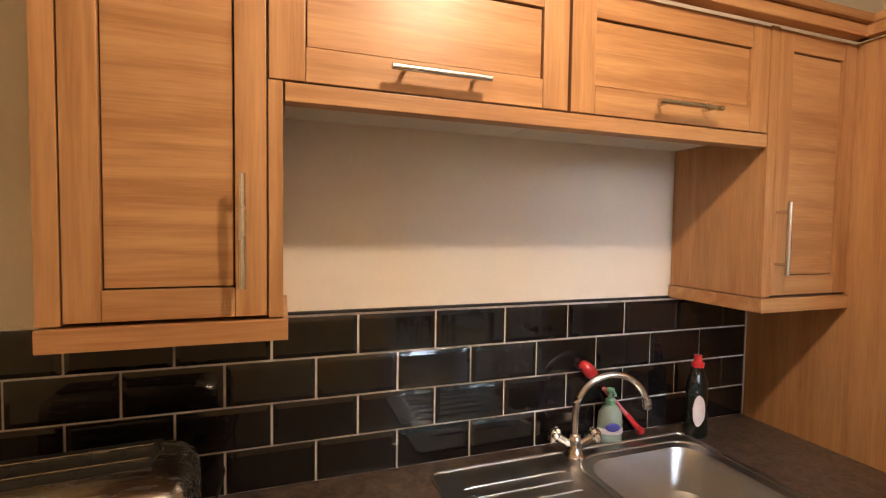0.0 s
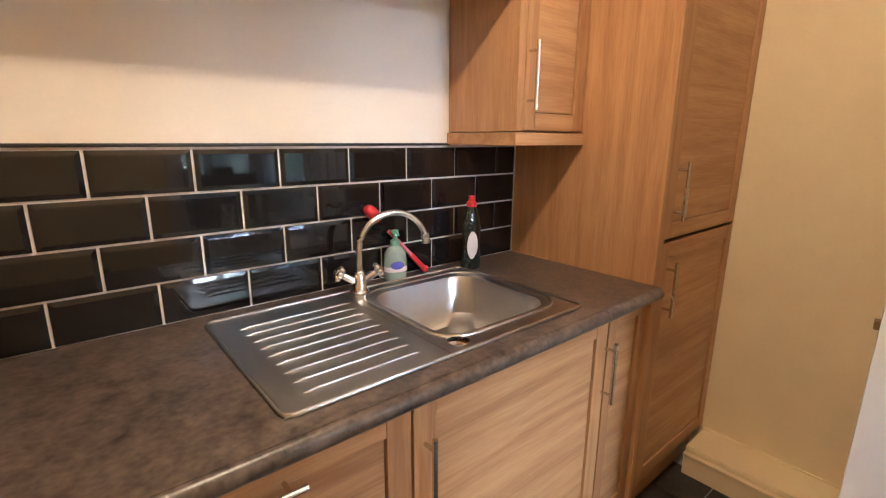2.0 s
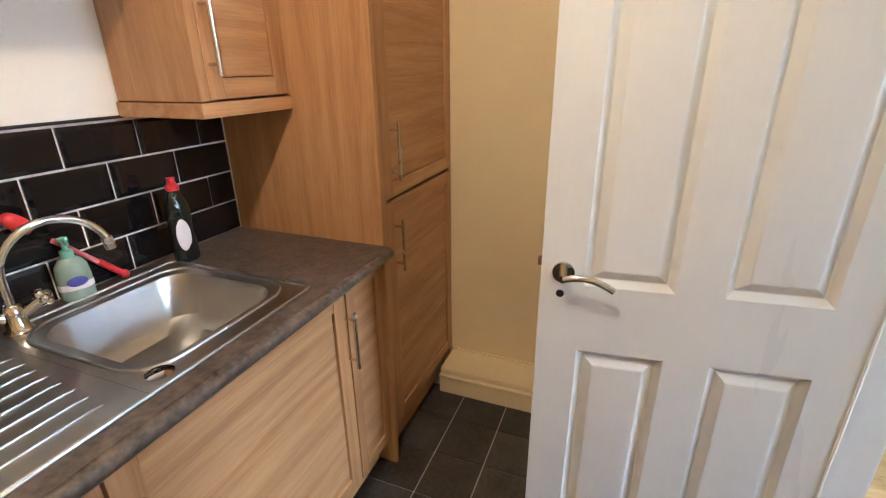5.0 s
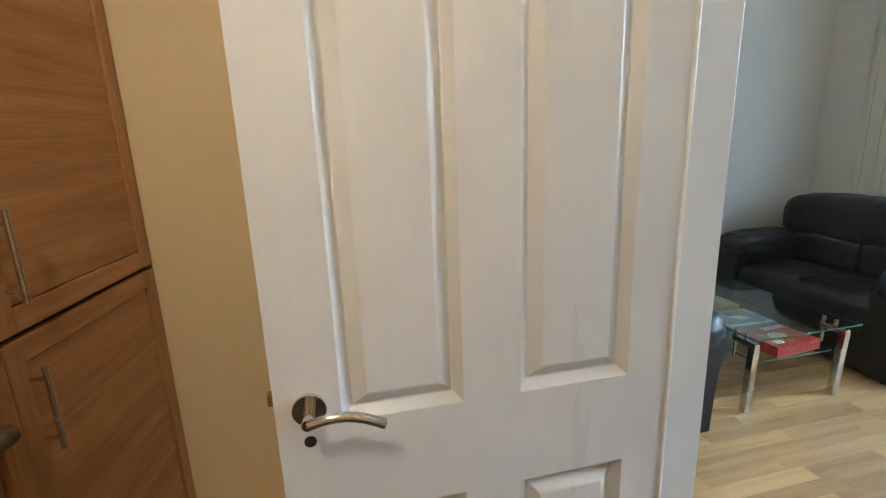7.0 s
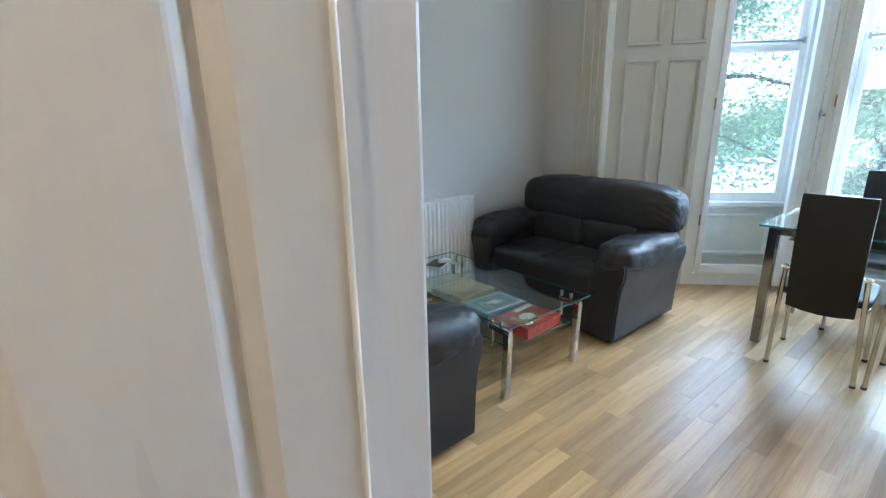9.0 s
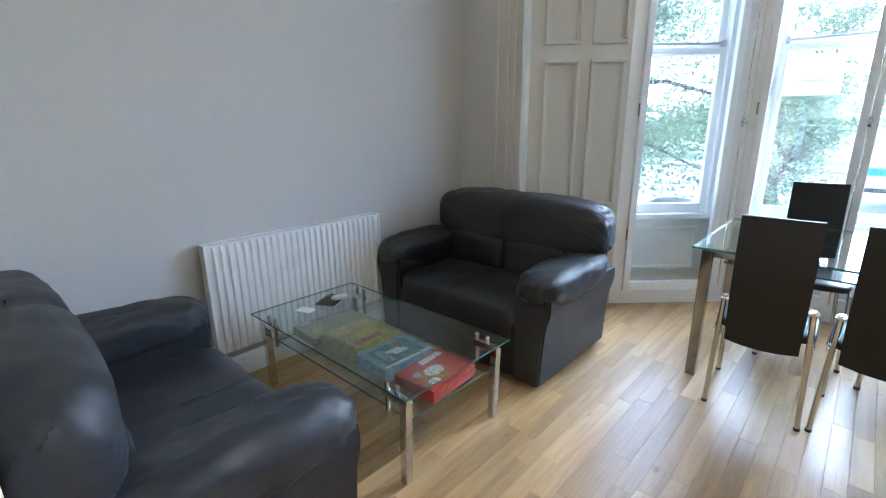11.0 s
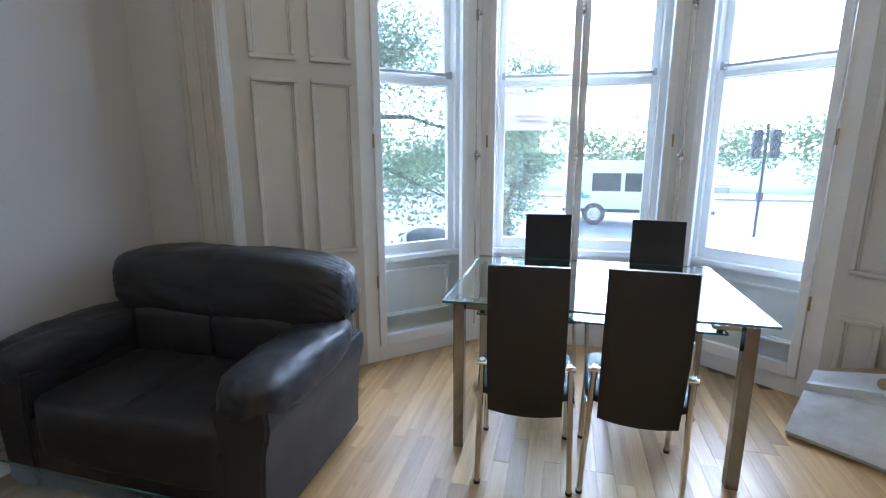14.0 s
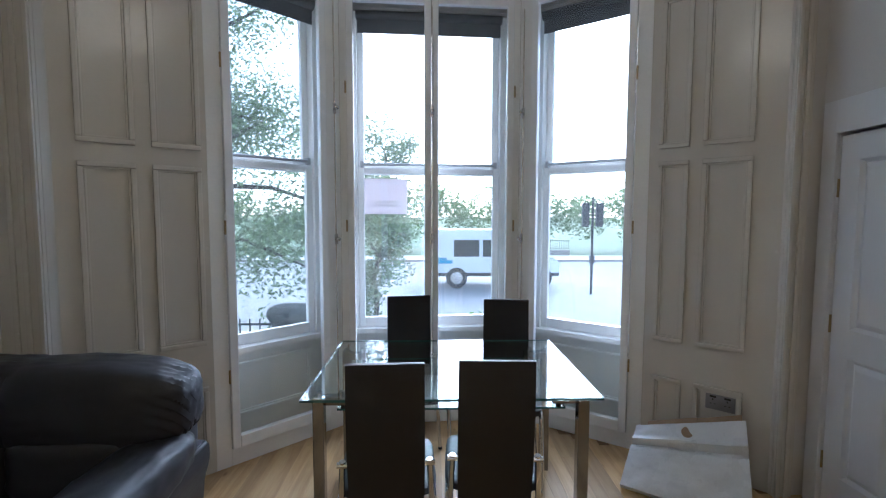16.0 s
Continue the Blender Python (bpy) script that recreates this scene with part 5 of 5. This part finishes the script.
# dining table
TX0, TX1, TY0, TY1, TZ = 0.155, -1.085, -4.600, -5.500, 0.745
dt = thing("dining_table", "rectangular glass dining table with chrome legs and a lower leaf", "dining table")
glass_slab("tabletop", TX0, TY0, TX1, TY1, TZ - 0.012, TZ, dt, "clear green-tinted glass top")
glass_slab("extension_leaf", TX0 - 0.13, TY0 - 0.10, TX1 + 0.13, TY1 + 0.10, TZ - 0.088, TZ - 0.078, dt, "lower sliding glass leaf")
for x, sx in ((0.105, -1), (-1.035, 1)):
    for y, sy in ((-4.715, -1), (-5.385, 1)):
        bm = B()
        box(bm, x - 0.024, y - 0.024, 0.002, x + 0.024, y + 0.024, TZ - 0.030, 0.003)
        box(bm, x - 0.020, y + 0.0, TZ - 0.072, x + 0.020 * sx + 0.110 * sx, y + 0.040 * sy, TZ - 0.032, 0.003)
        part("leg", bm, M_CHROME_DIM, dt, "square chrome leg with a bent top bracket")
        for dx in (0.0, 0.095):
            bm = B()
            cyl(bm, (x + dx * sx, y + 0.010 * sy, TZ - 0.034), (x + dx * sx, y + 0.010 * sy, TZ - 0.012), 0.014)
            part("stud", bm, M_CHROME, dt, "", True)
        bm = B()
        cyl(bm, (x + 0.10 * sx, y + 0.02 * sy, TZ - 0.095), (x + 0.10 * sx, y + 0.02 * sy, TZ - 0.068), 0.012)
        part("runner", bm, M_BLACK, dt, "", True)


# dining chairs: back at y = 0, seat reaching to +y
def dining_chair(m, label):
    c = thing("dining_chair", label, "chair", "chairs round the dining table", m)
    bm = B()
    rows = []
    for k in range(15):
        u = k / 14
        z = 0.378 + 0.594 * u
        y = 0.085 * (1 - u) ** 1.3 - 0.012 * math.sin(u * math.pi)
        w = 0.140 - 0.004 * abs(u - 0.4)
        drop = 0.018 if k == 0 else 0.0
        rows.append([[(s * w, y + o, z) if abs(s) == 1 else (s * w, y + o, z - drop * (1 - s * s)) for s in (-1, -0.93, -0.5, 0, 0.5, 0.93, 1)] for o in (-0.011, 0.011)])
    grid = [[[bm.verts.new(p) for p in side] for side in r] for r in rows]
    for a, b in zip(grid, grid[1:]):
        for k in range(6):
            bm.faces.new((a[0][k], a[0][k + 1], b[0][k + 1], b[0][k]))
            bm.faces.new((a[1][k + 1], a[1][k], b[1][k], b[1][k + 1]))
        bm.faces.new((a[0][0], b[0][0], b[1][0], a[1][0]))
        bm.faces.new((a[0][6], a[1][6], b[1][6], b[0][6]))
    for g in (grid[0], grid[-1]):
        for k in range(6):
            bm.faces.new((g[0][k], g[0][k + 1], g[1][k + 1], g[1][k]))
    part("backrest", bm, M_FAUX, c, "tall padded back", True)
    bm = B()
    puff(bm, -0.190, 0.075, 0.430, 0.190, 0.480, 0.475, 7.0, 8, 0.001)
    part("seat", bm, M_FAUX, c, "", True)
    for s in (-1, 1):
        bm = B()
        tube(bm, [(s * 0.186, 0.135, 0.004), (s * 0.178, 0.105, 0.20), (s * 0.166, 0.070, 0.44), (s * 0.158, 0.045, 0.600)], 0.0115, 10)
        part("rear_leg", bm, M_CHROME, c, "", True)
        bm = B()
        tube(bm, [(s * 0.190, 0.520, 0.004), (s * 0.186, 0.480, 0.20), (s * 0.180, 0.455, 0.425), (s * 0.180, 0.430, 0.440), (s * 0.176, 0.080, 0.425)], 0.0115, 10)
        part("front_leg", bm, M_CHROME, c, "", True)
        bm = B()
        cyl(bm, (s * 0.130, 0.045, 0.585), (s * 0.178, 0.045, 0.585), 0.011)
        part("bolt", bm, M_CHROME, c, "", True)
        for y in (0.135, 0.520):
            bm = B()
            cyl(bm, (s * (0.186 if y < 0.3 else 0.190), y, 0), (s * (0.186 if y < 0.3 else 0.190), y, 0.014), 0.0135)
            part("foot", bm, M_BLACK, c)
    return c


chair = dining_chair(pose(-0.215, -4.356, 0, 0, 0, 183), "dining chair with a tall dark brown back and chrome legs")
for x, y, a in ((-0.612, -4.384, 177), (-0.230, -5.745, 8), (-0.840, -5.600, -8)):
    copy_thing(chair, pose(x, y, 0, 0, 0, a))

# ceiling light with three lit bulbs
cl = thing("ceiling_light", "three-arm ceiling light with small lit bulbs", "lamp", m=Matrix.Translation((-0.30, -3.55, CEIL)))
bm = B()
lathe(bm, [(0.055, 0.0), (0.055, -0.02), (0.014, -0.03), (0.010, -0.22)])
part("stem", bm, M_CHROME, cl, "", True)
for k in range(3):
    a = 2 * math.pi * k / 3 + 0.3
    bm = B()
    tube(bm, [(0, 0, -0.20), (0.10 * math.cos(a), 0.10 * math.sin(a), -0.23), (0.19 * math.cos(a), 0.19 * math.sin(a), -0.20)], 0.007)
    part("arm", bm, M_CHROME, cl, "", True)
    bm = B()
    bmesh.ops.create_uvsphere(bm, u_segments=14, v_segments=10, radius=0.028, matrix=Matrix.Translation((0.19 * math.cos(a), 0.19 * math.sin(a), -0.175)))
    part("bulb", bm, M_BULB, cl, "lit warm bulb", True)

# flat pack parcel, leaning low against the panelling
PKO = Vector((-1.417, -5.185, 0.004))
pk = thing("flat_pack_parcel", "flat parcel in creased white plastic wrap, leaning against the panelling", "parcel", m=Matrix.Translation(PKO))
PK_B, PK_C, PK_D = Vector((-0.487, 0.368, 0)), Vector((-0.172, -0.195, 0.238)), Vector((-0.600, 0.115, 0.400))
PK_N = (PK_B.cross(PK_C)).normalized() * -1
if PK_N.z < 0:
    PK_N = -PK_N


def pk_at(u, v, lift=0.0):
    p = (PK_B * u) * (1 - v) + (PK_C * (1 - u) + PK_D * u) * v
    fold = -0.026 * math.exp(-((v - 0.70 + 0.05 * u) / 0.035) ** 2) + 0.020 * math.exp(-((v - 0.76 + 0.05 * u) / 0.03) ** 2)
    fold += 0.016 * math.sin(20 * (u - 0.8 * v)) * max(0, u - 0.35) * (1 - v)
    fold += 0.006 * noise.noise(Vector((u * 5, v * 5, 2.0))) + 0.003 * noise.noise(Vector((u * 16, v * 16, 5.0)))
    return p + PK_N * (lift + fold * (1 if lift > 0.01 else 0))


def pk_sheet(u0, v0, u1, v1, low, high, nu, nv):
    bm = B()
    top = [[bm.verts.new(pk_at(u0 + (u1 - u0) * i / nu, v0 + (v1 - v0) * j / nv, high)) for j in range(nv + 1)] for i in range(nu + 1)]
    bot = [[bm.verts.new(pk_at(u0 + (u1 - u0) * i / nu, v0 + (v1 - v0) * j / nv, low)) for j in range(nv + 1)] for i in range(nu + 1)]
    for i in range(nu):
        for j in range(nv):
            bm.faces.new((top[i][j], top[i + 1][j], top[i + 1][j + 1], top[i][j + 1]))
            bm.faces.new((bot[i][j], bot[i][j + 1], bot[i + 1][j + 1], bot[i + 1][j]))
    for i in range(nu):
        bm.faces.new((top[i][0], bot[i][0], bot[i + 1][0], top[i + 1][0]))
        bm.faces.new((top[i][nv], top[i + 1][nv], bot[i + 1][nv], bot[i][nv]))
    for j in range(nv):
        bm.faces.new((top[0][j], top[0][j + 1], bot[0][j + 1], bot[0][j]))
        bm.faces.new((top[nu][j], bot[nu][j], bot[nu][j + 1], top[nu][j + 1]))
    bmesh.ops.recalc_face_normals(bm, faces=bm.faces[:])
    return bm


part("wrapped_board", pk_sheet(0, 0, 1, 1, 0.0, 0.045, 30, 36), M_WRAP, pk, "", True)
part("card_edge", pk_sheet(0.10, 0.94, 0.58, 1.09, 0.008, 0.022, 10, 4), M_CARD, pk, "brown card edge protector")
part("torn_flap", pk_sheet(0.56, 0.96, 0.97, 1.10, -0.012, 0.006, 8, 4), M_CARD, pk, "torn brown card flap")
bm = B()
cyl(bm, pk_at(0.50, 0.88, 0.043), pk_at(0.50, 0.88, 0.0475), 0.030, seg=20)
part("hand_hole", bm, M_CARD, pk)

# loose bundle in pale plastic beside the parcel
bd = thing("wrapped_bundle", "soft bundle in pale lavender plastic wrap lying on the floor", "bundle", m=pose(-2.02, -4.72, 0.0, 0, 0, 28))
bm = B()
puff(bm, -0.17, -0.13, 0.002, 0.17, 0.13, 0.115, 3.4, 14, 0.010, 31)
part("wrap", bm, M_WRAP, bd, "", True)
bm = B()
puff(bm, -0.13, -0.09, 0.095, 0.12, 0.10, 0.150, 2.8, 10, 0.009, 37)
part("folded_top", bm, M_WRAP, bd, "", True)

# double socket on the panelling
m, w = run(BAY[4], BAY[5])
so = thing("wall_socket", "brushed metal double wall socket with black inserts", "socket", m=m @ Matrix.Translation((0.430, -0.006, 0.440)))
bm = B()
box(bm, -0.10, -0.012, -0.065, 0.10, 0.004, 0.065, 0.003)
part("back_plate", bm, M_SHUT, so)
bm = B()
box(bm, -0.073, -0.018, -0.043, 0.073, -0.011, 0.043, 0.002)
part("face_plate", bm, M_SOCKET, so)
for x in (-0.036, 0.036):
    bm = B()
    for a, b, c, d in ((-0.003, 0.010, 0.003, 0.020), (-0.014, -0.012, -0.006, -0.008), (0.006, -0.012, 0.014, -0.008)):
        box(bm, x + a, -0.0195, b, x + c, -0.0175, d)
    box(bm, x - 0.016, -0.0205, 0.026, x + 0.016, -0.0175, 0.037)
    part("outlet", bm, M_BLACK, so)

# notice on the glass of the middle window
m, w = run(BAY[2], BAY[3])
no = thing("window_notice", "pale pink and white letting board sheet fixed inside the glass", "notice", m=m @ Matrix.Translation((0, 0.214, 0)))
bm = B()
box(bm, 0.135, 0, 1.50, 0.46, 0.004, 1.76)
part("sheet", bm, leaves("pale_pink_sheet", (0.74, 0.69, 0.71), 0.02), no)
bm = B()
for k, (a, b) in enumerate(((0.22, 0.42), (0.25, 0.40))):
    box(bm, a, -0.001, 1.585 - k * 0.03, b, 0.0005, 1.60 - k * 0.03)
part("print", bm, M_PAPER, no)

# ---- outside ----
GZ = -0.92
bm = B()
box(bm, -400, -6.3, GZ - 0.4, 400, -700, GZ - 0.10)
box(bm, -400, 500, GZ - 0.4, 400, -6.3, GZ - 0.10)
solid("ground", bm, M_GRASS, "grassy open ground reaching to the horizon", "ground", kind="structure")
bm = B()
box(bm, -60, -6.4, GZ - 0.10, 60, -9.2, GZ)
solid("front_garden", bm, M_PAVE, "pale paved front area of the house", "paving", kind="structure")
bm = B()
box(bm, -60, -9.6, GZ - 0.10, 60, -12.4, GZ + 0.01)
solid("pavement", bm, M_PAVE, "pale concrete pavement", "pavement", kind="structure")
bm = B()
box(bm, -60, -12.52, GZ - 0.10, 60, -28, GZ - 0.10 + 0.012)
solid("road", bm, M_ASPHALT, "wide pale grey asphalt road", "road", kind="structure")
for y in (-12.40, -28.0):
    bm = B()
    box(bm, -60, y, GZ - 0.10, 60, y - 0.12, GZ + 0.012, 0.01)
    solid("kerb", bm, M_STONE, "stone kerb along the road", "kerb", kind="structure")
bm = B()
box(bm, -60, -28.12, GZ - 0.10, 60, -31, GZ)
solid("pavement_far", bm, M_PAVE, "pavement on the far side of the road", "pavement", kind="structure")

gp = thing("gate_pillar", "short stone gate pillar with a rounded weathered cap", "pillar", m=Matrix.Translation((1.62, -9.3, GZ)))
bm = B()
box(bm, -0.20, -0.20, -0.05, 0.20, 0.20, 0.92, 0.02)
part("shaft", bm, M_STONED, gp)
bm = B()
puff(bm, -0.30, -0.30, 0.90, 0.30, 0.30, 1.16, 2.8, 6, 0.01)
part("cap", bm, M_STONED, gp, "", True)


def railing(x0, x1, y):
    r = thing("railing", "black iron garden railing with upright bars", "railing", m=Matrix.Translation((0, y, GZ)))
    bm = B()
    box(bm, x0, -0.15, -0.05, x1, 0.15, 0.30, 0.02)
    part("plinth_wall", bm, M_STONE, r)
    for z in (0.40, 0.86):
        bm = B()
        box(bm, x0, -0.012, z, x1, 0.012, z + 0.03)
        part("rail", bm, M_IRON, r)
    bm = B()
    x = x0 + 0.06
    cyl(bm, (0, 0, 0.29), (0, 0, 0.95), 0.011, seg=6)
    me = mesh_of("bar", bm, M_IRON)
    while x < x1:
        b = new("bar", me)
        b.parent = r
        b.location = (x, 0, 0)
        x += 0.14
    return r


railing(1.85, 5.6, -9.3)
railing(-9.0, -6.0, -31.5)

# minibus on the road
van = thing("van", "white van with a small blue side marking and dark windows", "van", m=pose(-3.05, -19.6, GZ - 0.088, 0, 0, 0))
bm = B()
side = [(-1.75, 0.45), (2.75, 0.45), (2.80, 1.0), (2.78, 1.88), (2.60, 2.02), (-0.2, 2.02), (-0.65, 1.88), (-1.10, 1.18), (-1.65, 1.02), (-1.80, 0.8)]
a = [bm.verts.new((x, -0.95, z)) for x, z in side]
b = [bm.verts.new((x, 0.95, z)) for x, z in side]
bm.faces.new(a)
bm.faces.new(b[::-1])
for k in range(len(side)):
    bm.faces.new((a[k], b[k], b[(k + 1) % len(side)], a[(k + 1) % len(side)]))
bmesh.ops.bevel(bm, geom=bm.edges[:], offset=0.05, segments=2, affect="EDGES")
part("body", bm, M_VAN, van, "", True)
for x0, x1 in ((-0.72, -0.15), (0.05, 0.90), (1.02, 1.90)):
    bm = B()
    box(bm, x0, 0.945, 1.10, x1, 0.962, 1.68, 0.004)
    part("window", bm, M_DARKGLASS, van)
bm = B()
box(bm, 1.95, 0.945, 0.86, 2.72, 0.963, 0.98)
box(bm, 2.15, 0.945, 0.98, 2.72, 0.963, 1.06)
part("stripe", bm, M_VANBLUE, van, "blue side marking")
bm = B()
box(bm, -1.75, 0.93, 0.42, 2.8, 0.965, 0.54, 0.01)
part("skirt", bm, M_BLACK, van)
for x in (-1.15, 1.80):
    for y in (0.84, -0.84):
        bm = B()
        cyl(bm, (x, y - 0.11, 0.36), (x, y + 0.13, 0.36), 0.36, seg=28)
        wh = part("wheel", bm, M_RUBBER, van, "", True)
        bm = B()
        cyl(bm, (x, y - 0.112, 0.36), (x, y + 0.134, 0.36), 0.21, seg=20)
        part("rim", bm, M_STEEL, wh, "", True)

# traffic signal
ts = thing("traffic_light", "black three-lamp traffic light on a grey pole", "traffic light", m=Matrix.Translation((-5.50, -17.4, GZ)))
bm = B()
cyl(bm, (0, 0, -0.1), (0, 0, 3.0), 0.040)
part("pole", bm, M_IRON, ts, "", True)
for dx, yaw in ((-0.18, 0), (0.26, 30)):
    bm = B()
    box(bm, dx - 0.10, -0.02, 2.07, dx + 0.10, 0.18, 2.83, 0.03)
    part("head", bm, M_IRON, ts)
    for k in range(3):
        bm = B()
        cyl(bm, (dx, 0.18, 2.21 + 0.24 * k), (dx, 0.27, 2.21 + 0.24 * k), 0.075, 0.08, 16)
        part("hood", bm, M_BLACK, ts, "", True)
bm = B()
box(bm, -0.07, -0.07, 0.9, 0.07, 0.07, 1.15)
part("push_button", bm, M_IRON, ts)


def leaf_cloud(bm, centre, radius, count, size, rnd):
    for _ in range(count):
        d = Vector((rnd.gauss(0, 1), rnd.gauss(0, 1), rnd.gauss(0, 1))).normalized() * radius * rnd.random() ** 0.45
        p = Vector(centre) + Vector((d.x, d.y, d.z * 0.8))
        q = Euler((rnd.uniform(-1.2, 1.2), rnd.uniform(-1.2, 1.2), rnd.uniform(0, 6.3))).to_matrix()
        s = size * rnd.uniform(0.6, 1.3)
        pts = [(0, -s, 0), (0.45 * s, 0, 0.08 * s), (0, s, 0), (-0.45 * s, 0, 0.08 * s)]
        bm.faces.new([bm.verts.new(p + q @ Vector(v)) for v in pts])


def tree(name, label, at, height, spread, count, size, seed, mat, low=0.25, clump=1.0):
    rnd = random.Random(seed)
    t = thing(name, label, "tree", m=Matrix.Translation(at))
    k0 = min(1.0, height / 8)
    bm = B()
    pts = [(0, 0, -0.2)]
    for k in range(1, 8):
        pts.append((rnd.uniform(-0.12, 0.12) * k * k0, rnd.uniform(-0.12, 0.12) * k * k0, height * 0.75 * k / 7))
    for k in range(7):
        r0, r1 = 0.22 * k0 ** 2 * (1 - k / 8), 0.22 * k0 ** 2 * (1 - (k + 1) / 8)
        cyl(bm, pts[k], pts[k + 1], r0, r1, 9)
    part("trunk", bm, M_BARK, t, "", True)
    ends = []
    for k in range(14):
        z = rnd.uniform(low, 0.75)
        base = Vector((0, 0, 0)) + Vector(pts[min(7, int(z / 0.75 * 7))])
        a = 2 * math.pi * k / 14 + rnd.uniform(-0.2, 0.2)
        tip = base + Vector((math.cos(a) * spread * rnd.uniform(0.6, 1), math.sin(a) * spread * rnd.uniform(0.6, 1), rnd.uniform(-0.1, 0.30) * height))
        mid = (base + tip) / 2 + Vector((0, 0, 0.25))
        bm = B()
        cyl(bm, base, mid, 0.075 * k0 ** 2, 0.045 * k0 ** 2, 7)
        cyl(bm, mid, tip, 0.045 * k0 ** 2, 0.012 * k0 ** 2, 7)
        part("limb", bm, M_BARK, t, "", True)
        ends += [tip, mid, (mid + tip) / 2 + Vector((rnd.uniform(-0.5, 0.5), rnd.uniform(-0.5, 0.5), rnd.uniform(-0.6, 0.3)))]
    bm = B()
    for e in ends:
        leaf_cloud(bm, e, rnd.uniform(0.5, 0.95) * spread * 0.36 * clump, count // len(ends), size, rnd)
    ob = part("crown", bm, mat, t, "loose crown of many small leaves")
    return t


tree("street_tree", "leafy street tree with drooping light green branches", (5.0, -12.4, GZ), 9.5, 4.5, 46000, 0.058, 4, M_LEAF, 0.13, 1.2)
tree("street_tree", "leafy street tree further along the pavement", (8.2, -15.5, GZ), 7.5, 3.4, 9000, 0.08, 9, M_LEAF, 0.25)
# added tree for hanging street-tree foliage, placed to fit the camera's view
tree("young_birch_tree", "slender tree standing in for the street tree's hanging light green foliage", (0.92, -13.4, GZ), 4.5, 0.90, 15000, 0.05, 21, M_LEAF, 0.08, 1.9)

rnd = random.Random(12)
bm = B()
for k in range(70):
    x = -34 + k * 1.05
    leaf_cloud(bm, (x, -37 + rnd.uniform(-2, 2), GZ + rnd.uniform(1.2, 4.2)), rnd.uniform(1.2, 2.4), 620, 0.15, rnd)
tagged(part("hedge_trees", bm, M_LEAFB), "belt of bushy green trees beyond the road", "trees", kind="stuff")
bm = B()
leaf_cloud(bm, (-1.00, -9.0, GZ + 0.75), 0.42, 420, 0.055, rnd)
leaf_cloud(bm, (-1.12, -9.0, GZ + 0.35), 0.34, 260, 0.055, rnd)
sh = thing("garden_shrub", "small bright green shrub outside the bay window", "shrub")
part("foliage", bm, M_LEAFB, sh)
bm = B()
for k in range(5):
    cyl(bm, (-1.05 + 0.03 * k, -9.0, GZ - 0.02), (-1.2 + 0.1 * k, -9.0 + 0.05 * k, GZ + 0.7), 0.012, 0.006, 6)
part("stems", bm, M_BARK, sh)

# ---- oak strip floor, last ----
strip_w = 0.074
meshes = []
for L in (0.38, 0.52, 0.66, 0.82, 0.98):
    bm = B()
    box(bm, 0, 0, -0.012, strip_w - 0.0005, -(L - 0.0005), 0.0, 0.0007)
    meshes.append((L, mesh_of("plank", bm, M_OAK)))
rnd = random.Random(5)
made = 0
rest = B()


def inside(x, y):
    if y > WALL_Y - 0.2:
        return True
    k = min(1, max(0, (-4.985 - y) / 1.05))
    return abs(x - AXIS) < 1.86 - 1.20 * k + 0.06


x = XR
while x < XL:
    y = PARTY_Y1 - 0.02 + rnd.uniform(0, 0.4)
    while y > -6.13:
        L, me = rnd.choice(meshes)
        top, end = min(y, PARTY_Y0 + (0.06 if DOOR_X1 < x < DOOR_X0 else 0)), max(y - L, -6.13)
        if inside(x + strip_w / 2, (y + end) / 2) or inside(x, y - 0.1):
            if top == y and end == y - L and made < 300 and -1.4 < x < 1.4:
                ob = new("plank", me)
                ob.parent = FLOOR
                ob.location = (x, y, -0.0006 * rnd.random())
                made += 1
            elif top - end > 0.02:
                box(rest, x, top, -0.012, x + strip_w - 0.0005, end + 0.0005, -0.0004 * rnd.random())
        y -= L
    x += strip_w
ob = part("planks", rest, M_OAK, FLOOR)
tagged(ob, "oak strips of the floor nearer the walls", kind="stuff")
